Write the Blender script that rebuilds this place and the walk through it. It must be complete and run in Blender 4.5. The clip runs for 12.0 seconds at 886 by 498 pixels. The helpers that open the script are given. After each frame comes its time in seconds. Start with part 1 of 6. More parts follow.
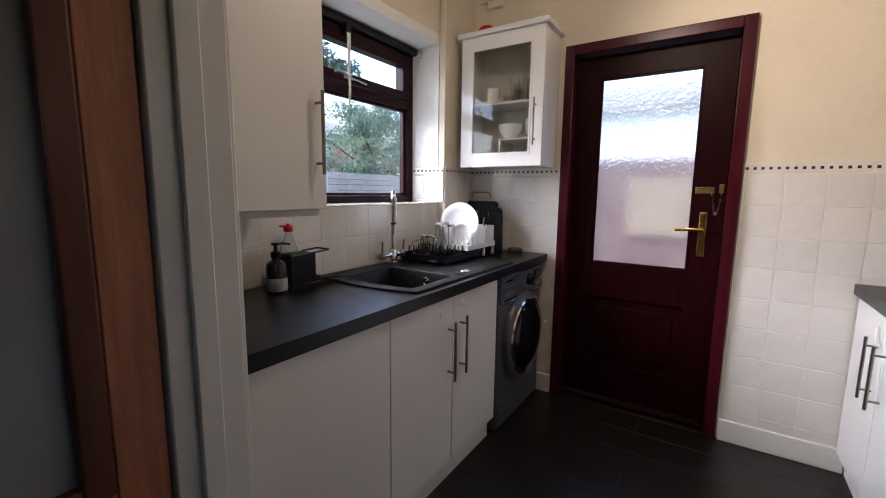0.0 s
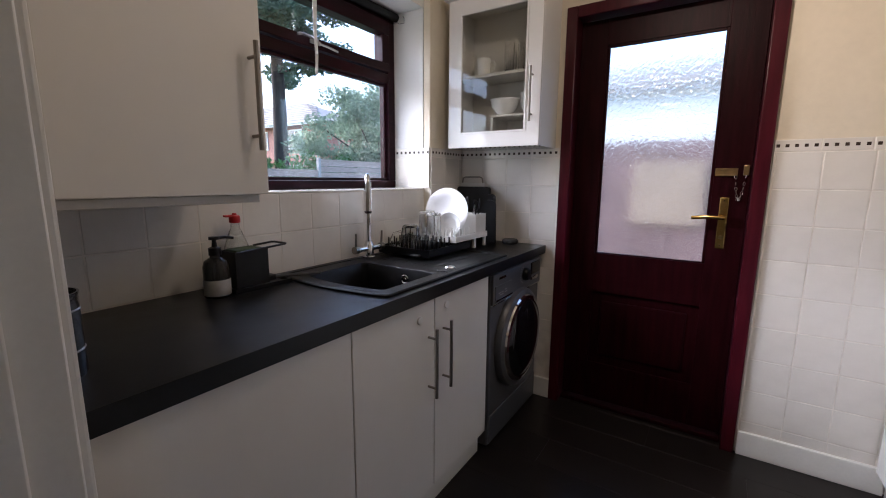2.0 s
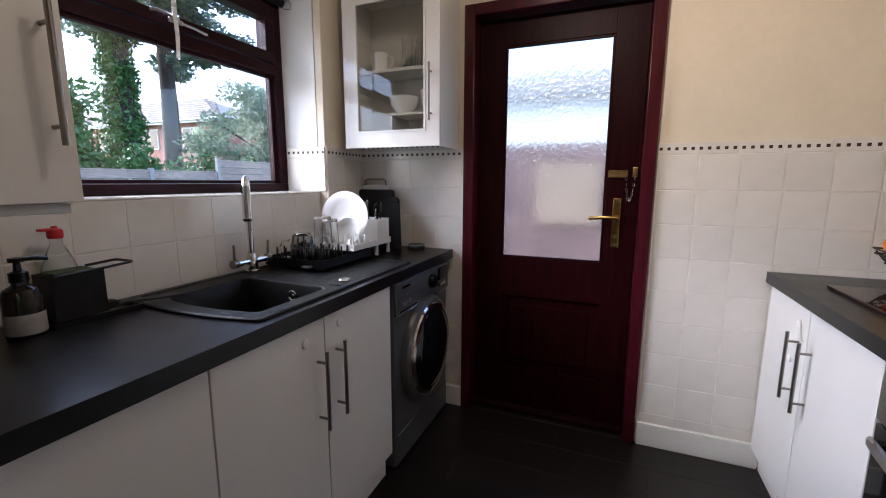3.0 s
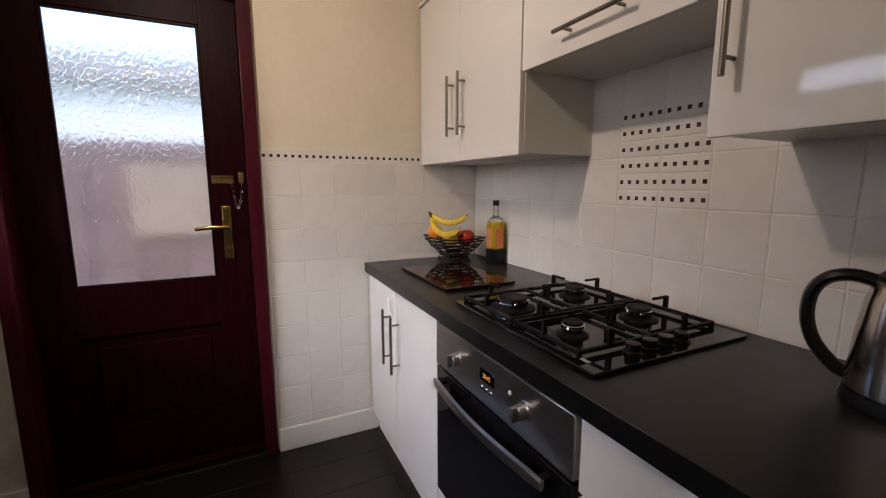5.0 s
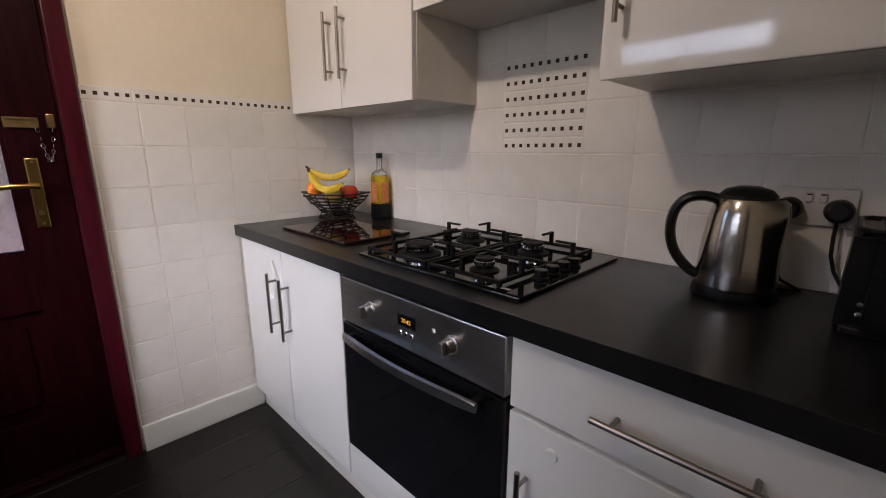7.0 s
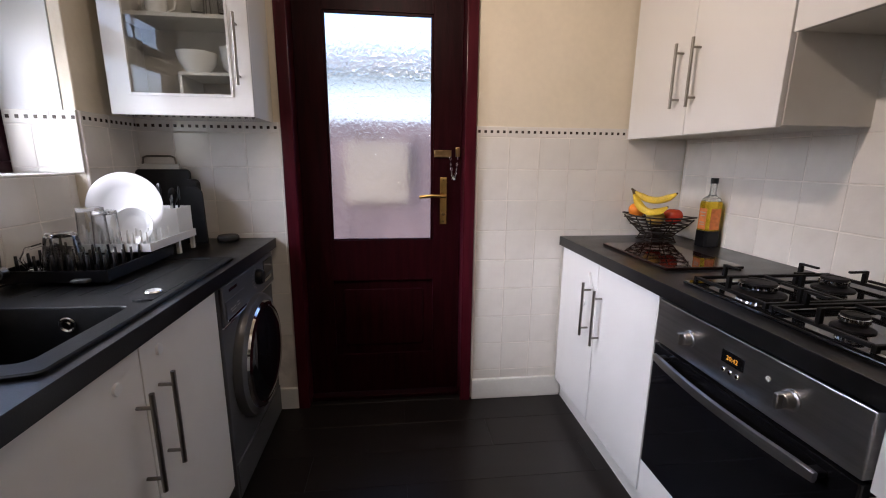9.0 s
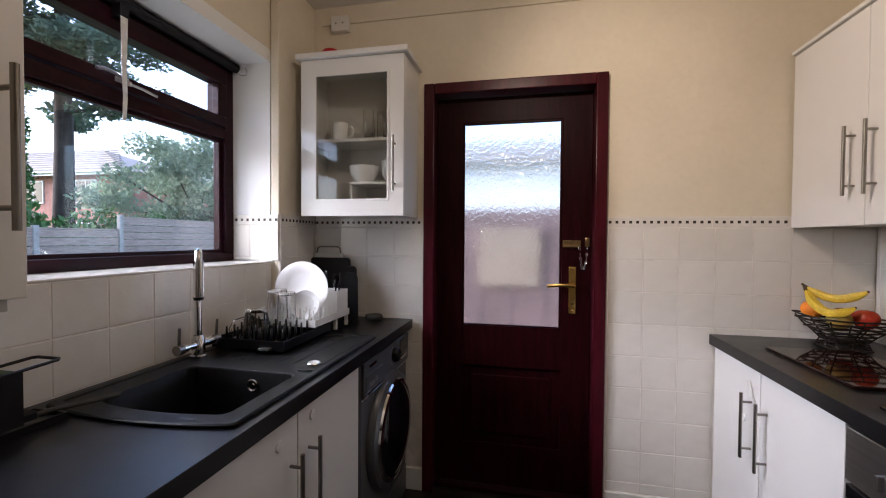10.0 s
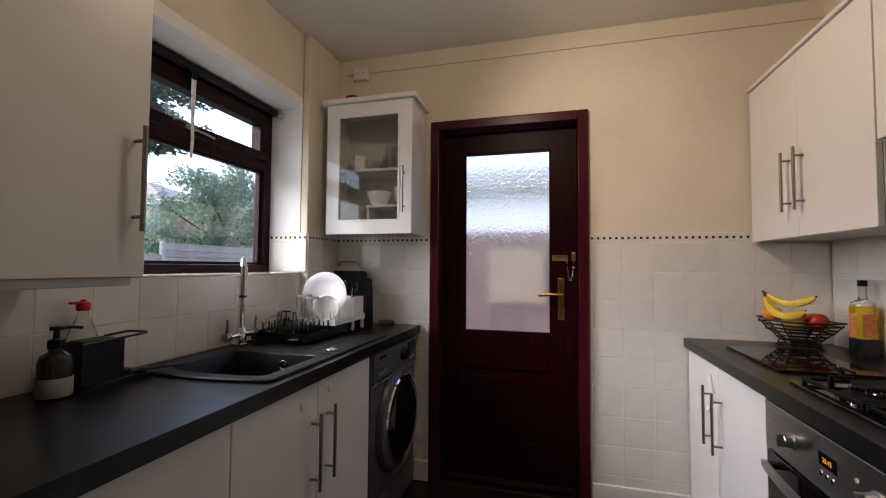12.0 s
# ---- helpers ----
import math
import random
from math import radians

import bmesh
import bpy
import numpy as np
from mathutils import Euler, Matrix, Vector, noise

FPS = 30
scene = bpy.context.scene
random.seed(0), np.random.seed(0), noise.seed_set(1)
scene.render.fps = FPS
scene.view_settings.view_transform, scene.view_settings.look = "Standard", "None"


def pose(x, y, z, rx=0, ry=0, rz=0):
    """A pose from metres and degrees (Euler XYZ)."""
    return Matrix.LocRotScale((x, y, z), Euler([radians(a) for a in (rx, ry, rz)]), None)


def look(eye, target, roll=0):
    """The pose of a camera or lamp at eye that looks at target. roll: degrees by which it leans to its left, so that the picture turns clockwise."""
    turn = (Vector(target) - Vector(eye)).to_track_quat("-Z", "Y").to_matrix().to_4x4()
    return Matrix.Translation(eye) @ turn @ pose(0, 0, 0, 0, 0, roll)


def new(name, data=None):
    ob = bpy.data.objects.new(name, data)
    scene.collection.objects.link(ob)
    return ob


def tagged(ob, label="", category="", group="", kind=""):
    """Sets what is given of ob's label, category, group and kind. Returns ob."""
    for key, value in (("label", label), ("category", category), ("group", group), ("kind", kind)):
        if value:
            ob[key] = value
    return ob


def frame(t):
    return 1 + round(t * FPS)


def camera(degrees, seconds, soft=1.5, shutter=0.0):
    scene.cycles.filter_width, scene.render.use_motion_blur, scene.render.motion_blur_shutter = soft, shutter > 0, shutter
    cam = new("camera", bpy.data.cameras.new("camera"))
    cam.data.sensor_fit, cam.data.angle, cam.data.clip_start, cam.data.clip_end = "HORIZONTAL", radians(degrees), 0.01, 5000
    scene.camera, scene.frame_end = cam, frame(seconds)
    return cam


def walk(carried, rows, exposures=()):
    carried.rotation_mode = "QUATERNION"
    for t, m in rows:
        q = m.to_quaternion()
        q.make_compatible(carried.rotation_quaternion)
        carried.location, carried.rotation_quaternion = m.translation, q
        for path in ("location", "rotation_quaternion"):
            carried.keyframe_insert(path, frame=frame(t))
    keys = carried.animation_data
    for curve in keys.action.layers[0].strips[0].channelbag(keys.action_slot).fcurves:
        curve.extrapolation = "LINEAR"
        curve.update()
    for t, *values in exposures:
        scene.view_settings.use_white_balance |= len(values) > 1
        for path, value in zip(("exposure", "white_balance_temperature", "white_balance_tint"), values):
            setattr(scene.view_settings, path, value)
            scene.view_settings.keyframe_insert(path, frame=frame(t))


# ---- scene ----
cam = camera(93.3, 12.0, soft=1.1)
PATH = [
    (0, (0.015, -0.051, 1.284), (-1.071, 1.606, 1.01), 0.7),
    (0.5, (-0.009, -0.023, 1.285), (-1.09, 1.634, 0.993), 0.7),
    (1, (-0.046, 0.053, 1.27), (-1.131, 1.705, 0.964), 0.6),
    (1.5, (-0.074, 0.142, 1.262), (-1.159, 1.79, 0.94), 0.5),
    (2, (-0.077, 0.218, 1.263), (-1.154, 1.871, 0.935), 0.4),
    (2.5, (-0.077, 0.31, 1.261), (-1.068, 2.016, 0.932), 0.3),
    (3, (-0.066, 0.377, 1.266), (-0.808, 2.207, 0.948), 0.2),
    (3.2, (-0.062, 0.394, 1.272), (-0.667, 2.274, 0.954), 0.2),
    (4.8, (0.005, 0.459, 1.27), (0.716, 2.303, 0.966), 0.1),
    (5, (0.005, 0.455, 1.279), (0.867, 2.235, 0.979), 0.0),
    (5.5, (0.007, 0.455, 1.293), (1.217, 2.019, 0.994), -0.0),
    (6, (-0.01, 0.472, 1.301), (1.381, 1.876, 0.991), -0.2),
    (6.5, (-0.049, 0.524, 1.265), (1.388, 1.869, 0.911), 0.1),
    (6.7, (-0.072, 0.551, 1.242), (1.361, 1.887, 0.839), 0.2),
    (8.3, (-0.235, 0.505, 1.182), (0.656, 2.19, 0.577), 0.6),
    (8.5, (-0.251, 0.49, 1.204), (0.489, 2.254, 0.619), 0.6),
    (8.7, (-0.275, 0.47, 1.232), (0.258, 2.326, 0.709), 0.6),
    (9, (-0.29, 0.439, 1.272), (-0.068, 2.383, 0.858), 0.6),
    (9.5, (-0.28, 0.4, 1.32), (-0.475, 2.383, 1.139), 0.5),
    (10, (-0.261, 0.365, 1.322), (-0.667, 2.322, 1.277), 0.4),
    (10.5, (-0.187, 0.317, 1.3), (-0.684, 2.254, 1.315), 0.4),
    (11, (-0.137, 0.24, 1.285), (-0.642, 2.174, 1.335), 0.4),
    (11.5, (-0.115, 0.164, 1.269), (-0.626, 2.096, 1.342), 0.4),
    (12, (-0.079, 0.086, 1.252), (-0.599, 2.016, 1.336), 0.4),
]
walk(cam, [(t, look(eye, target, roll)) for t, eye, target, roll in PATH],
     [(0.0, 2.58, 5800, 18), (2.0, 2.42, 5650, 18), (3.2, 2.45, 5650, 18), (5.0, 2.12, 6100, 19), (6.5, 2.22, 5950, 19), (8.5, 2.34, 5750, 19), (9.5, 2.46, 5800, 19), (10.0, 2.26, 5850, 19), (11.0, 2.1, 6050, 19), (12.0, 2.05, 6150, 19)])


# ---------------------------------------------------------------- light
world = bpy.data.worlds.new("sky_world")
scene.world = world
world.use_nodes = True
wn = world.node_tree
sky = wn.nodes.new("ShaderNodeTexSky")
sky.sky_type = "NISHITA"
sky.sun_disc = False
sky.sun_elevation = radians(32)
sky.sun_rotation = radians(-105)
sky.air_density, sky.dust_density, sky.ozone_density = 1.0, 2.0, 1.5
wn.nodes["Background"].inputs["Strength"].default_value = 0.15
wn.links.new(sky.outputs[0], wn.nodes["Background"].inputs["Color"])

sun_data = bpy.data.lights.new("sun", "SUN")
sun_data.energy, sun_data.angle, sun_data.color = 1.3, radians(45), (0.94, 0.98, 1.0)
sun = new("sun", sun_data)
sun.matrix_world = look((-5, -1.34, 3.23), (0, 0, 0))

# the ceiling's lamp bar: one spot turned to the far corner, and a bare glow
lamp_data = bpy.data.lights.new("ceiling_bulb", "POINT")
lamp_data.energy, lamp_data.shadow_soft_size, lamp_data.color = 1.6, 0.06, (1.0, 0.80, 0.57)
bulb = new("ceiling_bulb", lamp_data)
bulb.location = (-0.40, 1.36, 2.36)
spot_data = bpy.data.lights.new("ceiling_spot", "SPOT")
spot_data.energy, spot_data.shadow_soft_size, spot_data.color = 8.0, 0.04, (1.0, 0.80, 0.57)
spot_data.spot_size, spot_data.spot_blend = radians(140), 1.0
spot = new("ceiling_spot", spot_data)
spot.matrix_world = look((-0.38, 1.40, 2.33), (0.75, 2.15, 1.65))

# ---------------------------------------------------------------- materials


def material(name, color, rough=0.5, metal=0.0, var=0.0, scale=8.0, bump=0.0, bump_scale=60.0, coat=0.0, trans=0.0,
             ior=1.45, stretch=(1, 1, 1), piece=0.0, spec=0.5, color2=None, rough_var=0.0, fine=0.0, sss=0.0):
    m = bpy.data.materials.new(name)
    m.use_nodes = True
    nt = m.node_tree
    p = nt.nodes["Principled BSDF"]
    p.inputs["Roughness"].default_value = rough
    p.inputs["Metallic"].default_value = metal
    p.inputs["Coat Weight"].default_value = coat
    p.inputs["Specular IOR Level"].default_value = spec
    p.inputs["Coat Roughness"].default_value = 0.08
    p.inputs["Transmission Weight"].default_value = trans
    p.inputs["IOR"].default_value = ior
    p.inputs["Base Color"].default_value = (*color, 1)
    co = nt.nodes.new("ShaderNodeTexCoord")
    mp = nt.nodes.new("ShaderNodeMapping")
    mp.inputs["Scale"].default_value = stretch
    nt.links.new(co.outputs["Object"], mp.inputs["Vector"])
    last = None
    if var or color2:
        n1 = nt.nodes.new("ShaderNodeTexNoise")
        n1.inputs["Scale"].default_value, n1.inputs["Detail"].default_value = scale, 6
        nt.links.new(mp.outputs[0], n1.inputs["Vector"])
        ramp = nt.nodes.new("ShaderNodeValToRGB")
        c2 = color2 or tuple(min(1, c * (1 + var)) for c in color)
        c1 = color if color2 else tuple(c * (1 - var) for c in color)
        ramp.color_ramp.elements[0].color, ramp.color_ramp.elements[0].position = (*c1, 1), 0.32
        ramp.color_ramp.elements[1].color, ramp.color_ramp.elements[1].position = (*c2, 1), 0.68
        nt.links.new(n1.outputs["Fac"], ramp.inputs[0])
        last = ramp.outputs[0]
        if fine:
            n3 = nt.nodes.new("ShaderNodeTexNoise")
            n3.inputs["Scale"].default_value, n3.inputs["Detail"].default_value = scale * 14, 3
            nt.links.new(mp.outputs[0], n3.inputs["Vector"])
            mr3 = nt.nodes.new("ShaderNodeMapRange")
            mr3.inputs[1].default_value, mr3.inputs[2].default_value = 0.3, 0.7
            mr3.inputs[3].default_value, mr3.inputs[4].default_value = 1 - fine, 1 + fine
            nt.links.new(n3.outputs["Fac"], mr3.inputs[0])
            mul = nt.nodes.new("ShaderNodeVectorMath")
            mul.operation = "SCALE"
            nt.links.new(last, mul.inputs[0])
            nt.links.new(mr3.outputs[0], mul.inputs["Scale"])
            last = mul.outputs[0]
        if rough_var:
            mr = nt.nodes.new("ShaderNodeMapRange")
            mr.inputs[1].default_value, mr.inputs[2].default_value = 0.3, 0.7
            mr.inputs[3].default_value, mr.inputs[4].default_value = max(0.02, rough - rough_var), rough + rough_var
            nt.links.new(n1.outputs["Fac"], mr.inputs[0])
            nt.links.new(mr.outputs[0], p.inputs["Roughness"])
    if piece:
        info = nt.nodes.new("ShaderNodeObjectInfo")
        mr2 = nt.nodes.new("ShaderNodeMapRange")
        mr2.inputs[3].default_value, mr2.inputs[4].default_value = 1 - piece, 1 + piece
        nt.links.new(info.outputs["Random"], mr2.inputs[0])
        hsv = nt.nodes.new("ShaderNodeHueSaturation")
        hsv.inputs["Color"].default_value = (*color, 1)
        nt.links.new(mr2.outputs[0], hsv.inputs["Value"])
        if last:
            nt.links.new(last, hsv.inputs["Color"])
        last = hsv.outputs[0]
    if last:
        nt.links.new(last, p.inputs["Base Color"])
    if bump:
        n2 = nt.nodes.new("ShaderNodeTexNoise")
        n2.inputs["Scale"].default_value, n2.inputs["Detail"].default_value = bump_scale, 4
        nt.links.new(mp.outputs[0], n2.inputs["Vector"])
        b = nt.nodes.new("ShaderNodeBump")
        b.inputs["Strength"].default_value, b.inputs["Distance"].default_value = bump, 0.002
        nt.links.new(n2.outputs["Fac"], b.inputs["Height"])
        nt.links.new(b.outputs[0], p.inputs["Normal"])
    return m


M_WALL = material("magnolia_paint", (0.69, 0.62, 0.49), 0.7, var=0.05, scale=2.5, bump=0.25, bump_scale=90, fine=0.02)
M_REVEAL = material("white_reveal_paint", (0.80, 0.80, 0.78), 0.6, var=0.02, scale=3, bump=0.2, bump_scale=90)
M_CEIL = material("ceiling_paint", (0.70, 0.67, 0.61), 0.8, var=0.03, scale=2, bump=0.2, bump_scale=120)
M_TILE = material("cream_tile", (0.69, 0.66, 0.61), 0.16, var=0.04, scale=9, bump=0.5, bump_scale=22, piece=0.04, coat=0.2)
M_GROUT = material("grout", (0.70, 0.655, 0.595), 0.85, var=0.15, scale=14, bump=0.3, bump_scale=200)
M_DOT = material("brown_mosaic_dot", (0.045, 0.032, 0.026), 0.2, var=0.3, scale=40)
M_CAB = material("white_gloss_door", (0.75, 0.74, 0.72), 0.06, var=0.012, scale=3, coat=0.35)
M_CABL = material("white_satin_door", (0.72, 0.70, 0.66), 0.38, var=0.015, scale=3)
M_CARC = material("white_melamine", (0.70, 0.68, 0.64), 0.35, var=0.03, scale=5)
# cupboard side panels, a little darker than the white melamine
M_SIDE = material("side_melamine", (0.64, 0.61, 0.56), 0.4, var=0.05, scale=6)
M_TOP = material("black_worktop", (0.006, 0.006, 0.007), 0.31, var=0.2, scale=12, bump=0.10, bump_scale=260, rough_var=0.03, fine=0.12, spec=0.45)
# leaf and threshold take the frame's hue, about three times darker
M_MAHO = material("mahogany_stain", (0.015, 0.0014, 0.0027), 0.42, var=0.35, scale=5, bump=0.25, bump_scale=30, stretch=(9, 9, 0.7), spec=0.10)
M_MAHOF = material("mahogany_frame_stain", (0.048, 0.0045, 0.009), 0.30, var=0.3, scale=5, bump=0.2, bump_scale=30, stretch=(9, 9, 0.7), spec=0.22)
M_WINF = material("dark_window_stain", (0.018, 0.0035, 0.0065), 0.34, spec=0.14, var=0.35, scale=6, bump=0.2, bump_scale=30, stretch=(6, 0.8, 6), coat=0.04)
M_OAK = material("brown_varnished_door", (0.40, 0.15, 0.07), 0.35, var=0.25, scale=6, bump=0.2, bump_scale=40, stretch=(10, 10, 0.6), fine=0.12)
M_OAKD = material("dark_varnish_bead", (0.11, 0.035, 0.02), 0.32, var=0.25, scale=6, stretch=(10, 10, 0.6))
M_GLOSSW = material("white_gloss_wood", (0.72, 0.71, 0.67), 0.3, var=0.03, scale=6, bump=0.15, bump_scale=30, fine=0.02)
M_FLOOR = material("dark_vinyl_floor", (0.013, 0.0105, 0.0098), 0.33, var=0.12, scale=3, bump=0.05, bump_scale=70, stretch=(0.8, 7, 1), rough_var=0.03, piece=0.15, fine=0.08, spec=0.42)
M_STEEL = material("brushed_steel", (0.44, 0.43, 0.42), 0.3, 1.0, var=0.08, scale=4, bump=0.08, bump_scale=80, stretch=(1, 1, 30))
M_NICKEL = material("brushed_nickel_bar", (0.27, 0.25, 0.225), 0.30, 1.0, var=0.08, scale=20)
M_CHROME = material("chrome", (0.75, 0.75, 0.76), 0.07, 1.0, var=0.03, scale=20)
M_BRASS = material("polished_brass", (0.66, 0.43, 0.14), 0.2, 1.0, var=0.08, scale=30)
M_BRASSD = material("aged_brass", (0.40, 0.28, 0.13), 0.34, 1.0, var=0.15, scale=40)
M_BLACK = material("black_plastic", (0.005, 0.005, 0.006), 0.28, spec=0.35, var=0.2, scale=20)
M_SOFTBLK = material("matt_black", (0.009, 0.009, 0.010), 0.5, spec=0.3, var=0.25, scale=30, bump=0.15, bump_scale=300)
M_SINK = material("black_granite_composite", (0.004, 0.0042, 0.0046), 0.42, spec=0.28, var=0.4, scale=60, bump=0.15, bump_scale=400, fine=0.3)
M_BLKGLASS = material("black_glass", (0.006, 0.006, 0.007), 0.04, var=0.1, scale=5)
M_IRON = material("cast_iron", (0.006, 0.006, 0.0065), 0.5, spec=0.2, var=0.2, scale=40, bump=0.3, bump_scale=200)
M_WMETAL = material("graphite_enamel", (0.10, 0.10, 0.105), 0.34, 0.3, var=0.06, scale=5)
M_WHITEP = material("white_plastic", (0.72, 0.72, 0.70), 0.35, var=0.03, scale=10)
M_CERAM = material("white_ceramic", (0.84, 0.84, 0.83), 0.1, var=0.01, scale=5, coat=0.3)
M_GLASS = material("clear_glass", (1, 1, 1), 0.0, trans=1.0, ior=1.45)
# grey tint in the pane darkens the crockery seen through it
M_TINT = material("cupboard_pane", (0.72, 0.72, 0.68), 0.0, trans=1.0, ior=1.45)
M_PANE = material("window_pane", (1, 1, 1), 0.0, trans=1.0, ior=1.4)
M_LABEL = material("pale_label", (0.34, 0.33, 0.31), 0.6, var=0.08, scale=40)
M_RED = material("red_plastic", (0.45, 0.010, 0.012), 0.3, var=0.1, scale=20)


# ---------------------------------------------------------------- builders
def box(bm, x0, y0, z0, x1, y1, z1, bevel=0.0, seg=1):
    r = bmesh.ops.create_cube(bm, size=1.0, matrix=Matrix.LocRotScale(((x0 + x1) / 2, (y0 + y1) / 2, (z0 + z1) / 2), None, (abs(x1 - x0), abs(y1 - y0), abs(z1 - z0))))
    if bevel:
        es = {e for v in r["verts"] for e in v.link_edges}
        bmesh.ops.bevel(bm, geom=list(es), offset=bevel, segments=seg, affect="EDGES", profile=0.5)
    return bm


def rod(bm, a, b, r, r2=None, seg=16, caps=True):
    a, b = Vector(a), Vector(b)
    d = b - a
    m = Matrix.Translation((a + b) / 2) @ d.to_track_quat("Z", "Y").to_matrix().to_4x4()
    bmesh.ops.create_cone(bm, cap_ends=caps, segments=seg, radius1=r, radius2=r if r2 is None else r2, depth=d.length, matrix=m)
    return bm


def tube(bm, pts, r, seg=10, closed=False):
    pts = [Vector(p) for p in pts]
    n = len(pts)
    rings = []
    up = None
    for i, p in enumerate(pts):
        q0 = pts[(i - 1) % n] if closed or i > 0 else p
        q1 = pts[(i + 1) % n] if closed or i < n - 1 else p
        t = (q1 - q0).normalized()
        if up is None:
            up = t.orthogonal().normalized()
        up = (up - t * up.dot(t)).normalized()
        w = t.cross(up)
        rings.append([bm.verts.new(p + up * (math.cos(k * math.tau / seg) * r) + w * (math.sin(k * math.tau / seg) * r)) for k in range(seg)])
    for i in range(n if closed else n - 1):
        a, b = rings[i], rings[(i + 1) % n]
        for k in range(seg):
            bm.faces.new((a[k], a[(k + 1) % seg], b[(k + 1) % seg], b[k]))
    if not closed:
        bm.faces.new(list(reversed(rings[0])))
        bm.faces.new(rings[-1])
    return bm


def lathe(bm, prof, at=(0, 0, 0), seg=32, axis=None):
    """A turned shape: prof is (radius, height) from one end to the other."""
    m = Matrix.Translation(at) @ (axis.to_track_quat("Z", "Y").to_matrix().to_4x4() if axis else Matrix())
    rings = []
    for r, h in prof:
        if r < 1e-5:
            rings.append([bm.verts.new(m @ Vector((0, 0, h)))])
        else:
            rings.append([bm.verts.new(m @ Vector((r * math.cos(k * math.tau / seg), r * math.sin(k * math.tau / seg), h))) for k in range(seg)])
    for a, b in zip(rings, rings[1:]):
        for k in range(seg):
            f = [a[k % len(a)], a[(k + 1) % len(a)], b[(k + 1) % len(b)], b[k % len(b)]]
            f = [v for i, v in enumerate(f) if v not in f[:i]]
            if len(f) > 2:
                bm.faces.new(f)
    return bm


def ring(bm, x0, z0, x1, z1, w, y0, y1, wb=None):
    """A rectangular frame in the xz plane, w wide, from y0 to y1."""
    wb = w if wb is None else wb
    o = [(x0, z0), (x1, z0), (x1, z1), (x0, z1)]
    i = [(x0 + w, z0 + wb), (x1 - w, z0 + wb), (x1 - w, z1 - wb), (x0 + w, z1 - wb)]
    v = [[bm.verts.new((x, y, z)) for x, z in loop] for loop in (o, i) for y in (y0, y1)]
    for k in range(4):
        j = (k + 1) % 4
        for a, b in ((0, 1), (1, 3), (3, 2), (2, 0)):
            bm.faces.new((v[a][k], v[a][j], v[b][j], v[b][k]))
    return bm


def finish(bm, smooth):
    bmesh.ops.recalc_face_normals(bm, faces=bm.faces)
    if smooth:
        for f in bm.faces:
            f.smooth = max(abs(c) for c in f.normal) < 0.99999
        for e in bm.edges:
            if len(e.link_faces) == 2 and e.calc_face_angle(0) > 0.6:
                e.smooth = False


def mesh_of(name, bm, mat, smooth=True):
    finish(bm, smooth)
    me = bpy.data.meshes.new(name)
    bm.to_mesh(me)
    bm.free()
    me.materials.append(mat)
    return me


def part(name, bm, mat, parent, label="", smooth=True):
    ob = new(name, mesh_of(name, bm, mat, smooth))
    ob.parent = parent
    if parent.type == "EMPTY":
        ob.matrix_parent_inverse = parent.matrix_basis.inverted()
    if label:
        tagged(ob, label)
    return ob


def thing(name, at, label, category, group=""):
    ob = new(name)
    ob.empty_display_size = 0.05
    ob.matrix_basis = Matrix.Translation(at)
    return tagged(ob, label, category, group)


def solo(name, bm, mat, label, category="", group="", kind="", smooth=True):
    return tagged(new(name, mesh_of(name, bm, mat, smooth)), label, category, group, kind)


def B(*boxes, bevel=0.0, seg=1):
    bm = bmesh.new()
    for b in boxes:
        box(bm, *b, bevel=bevel, seg=seg)
    return bm


# ---------------------------------------------------------------- the room
YD, XL, XR, ZC = 2.483, -1.465, 1.185, 2.575      # door wall, window wall, hob wall, ceiling
YB, XJL, XJR = 0.36, -0.69, 0.18                 # kitchen face of the entrance wall, its doorway
TH = 0.008                                       # tile thickness
WX = -1.70                                       # window frame's plane
Y0, Y1, Z0, Z1 = 0.97, 2.150, 1.208, 2.155         # window recess

floor = solo("floor", B((-1.80, -2.6, -0.12, 1.5, 2.62, -0.003)), M_FLOOR, "dark brown vinyl plank floor", kind="structure")
solo("ceiling", B((-2.05, -2.6, ZC, 1.5, 2.80, ZC + 0.1)), M_CEIL, "off-white painted plaster ceiling", kind="structure")

# door wall with its opening
DX0, DX1, DZ = -0.802, 0.096, 2.12
bm = B((-1.80, YD + TH, 0, DX0, 2.75, ZC), (DX1, YD + TH, 0, XR + TH, 2.75, ZC), (DX0, YD + TH, DZ, DX1, 2.75, ZC))
wall_north = solo("wall_north", bm, M_WALL, "cream painted back door wall, tiled below", kind="structure", smooth=False)
# window wall with its splayed recess
bm = B((-1.80, 0.36, 0, XL - TH, YD + TH, Z0 - 0.002), (-1.80, 0.36, Z0 - 0.002, XL - TH, Y0, ZC), (-1.80, Y0, Z1 + 0.06, XL - TH, YD + TH, ZC), (-1.80, Y1 + 0.06, Z0 - 0.002, XL - TH, YD + TH, Z1 + 0.06))
wall_west = solo("wall_west", bm, M_WALL, "cream painted window wall, tiled below the sill", kind="structure", smooth=False)
bm = B((-1.74, Y1, Z0, XL - TH, Y1 + 0.059, Z1 + 0.055), (-1.74, Y0, Z1, XL - TH, Y1, Z1 + 0.059))
solo("window_reveal", bm, M_REVEAL, "white painted window reveal", kind="structure", smooth=False)
solo("window_sill", B((-1.74, Y0, Z0 - 0.0015, XL + 0.001, Y1, Z0 + 0.006), bevel=0.002), M_TILE, "cream tiled window sill", kind="structure")
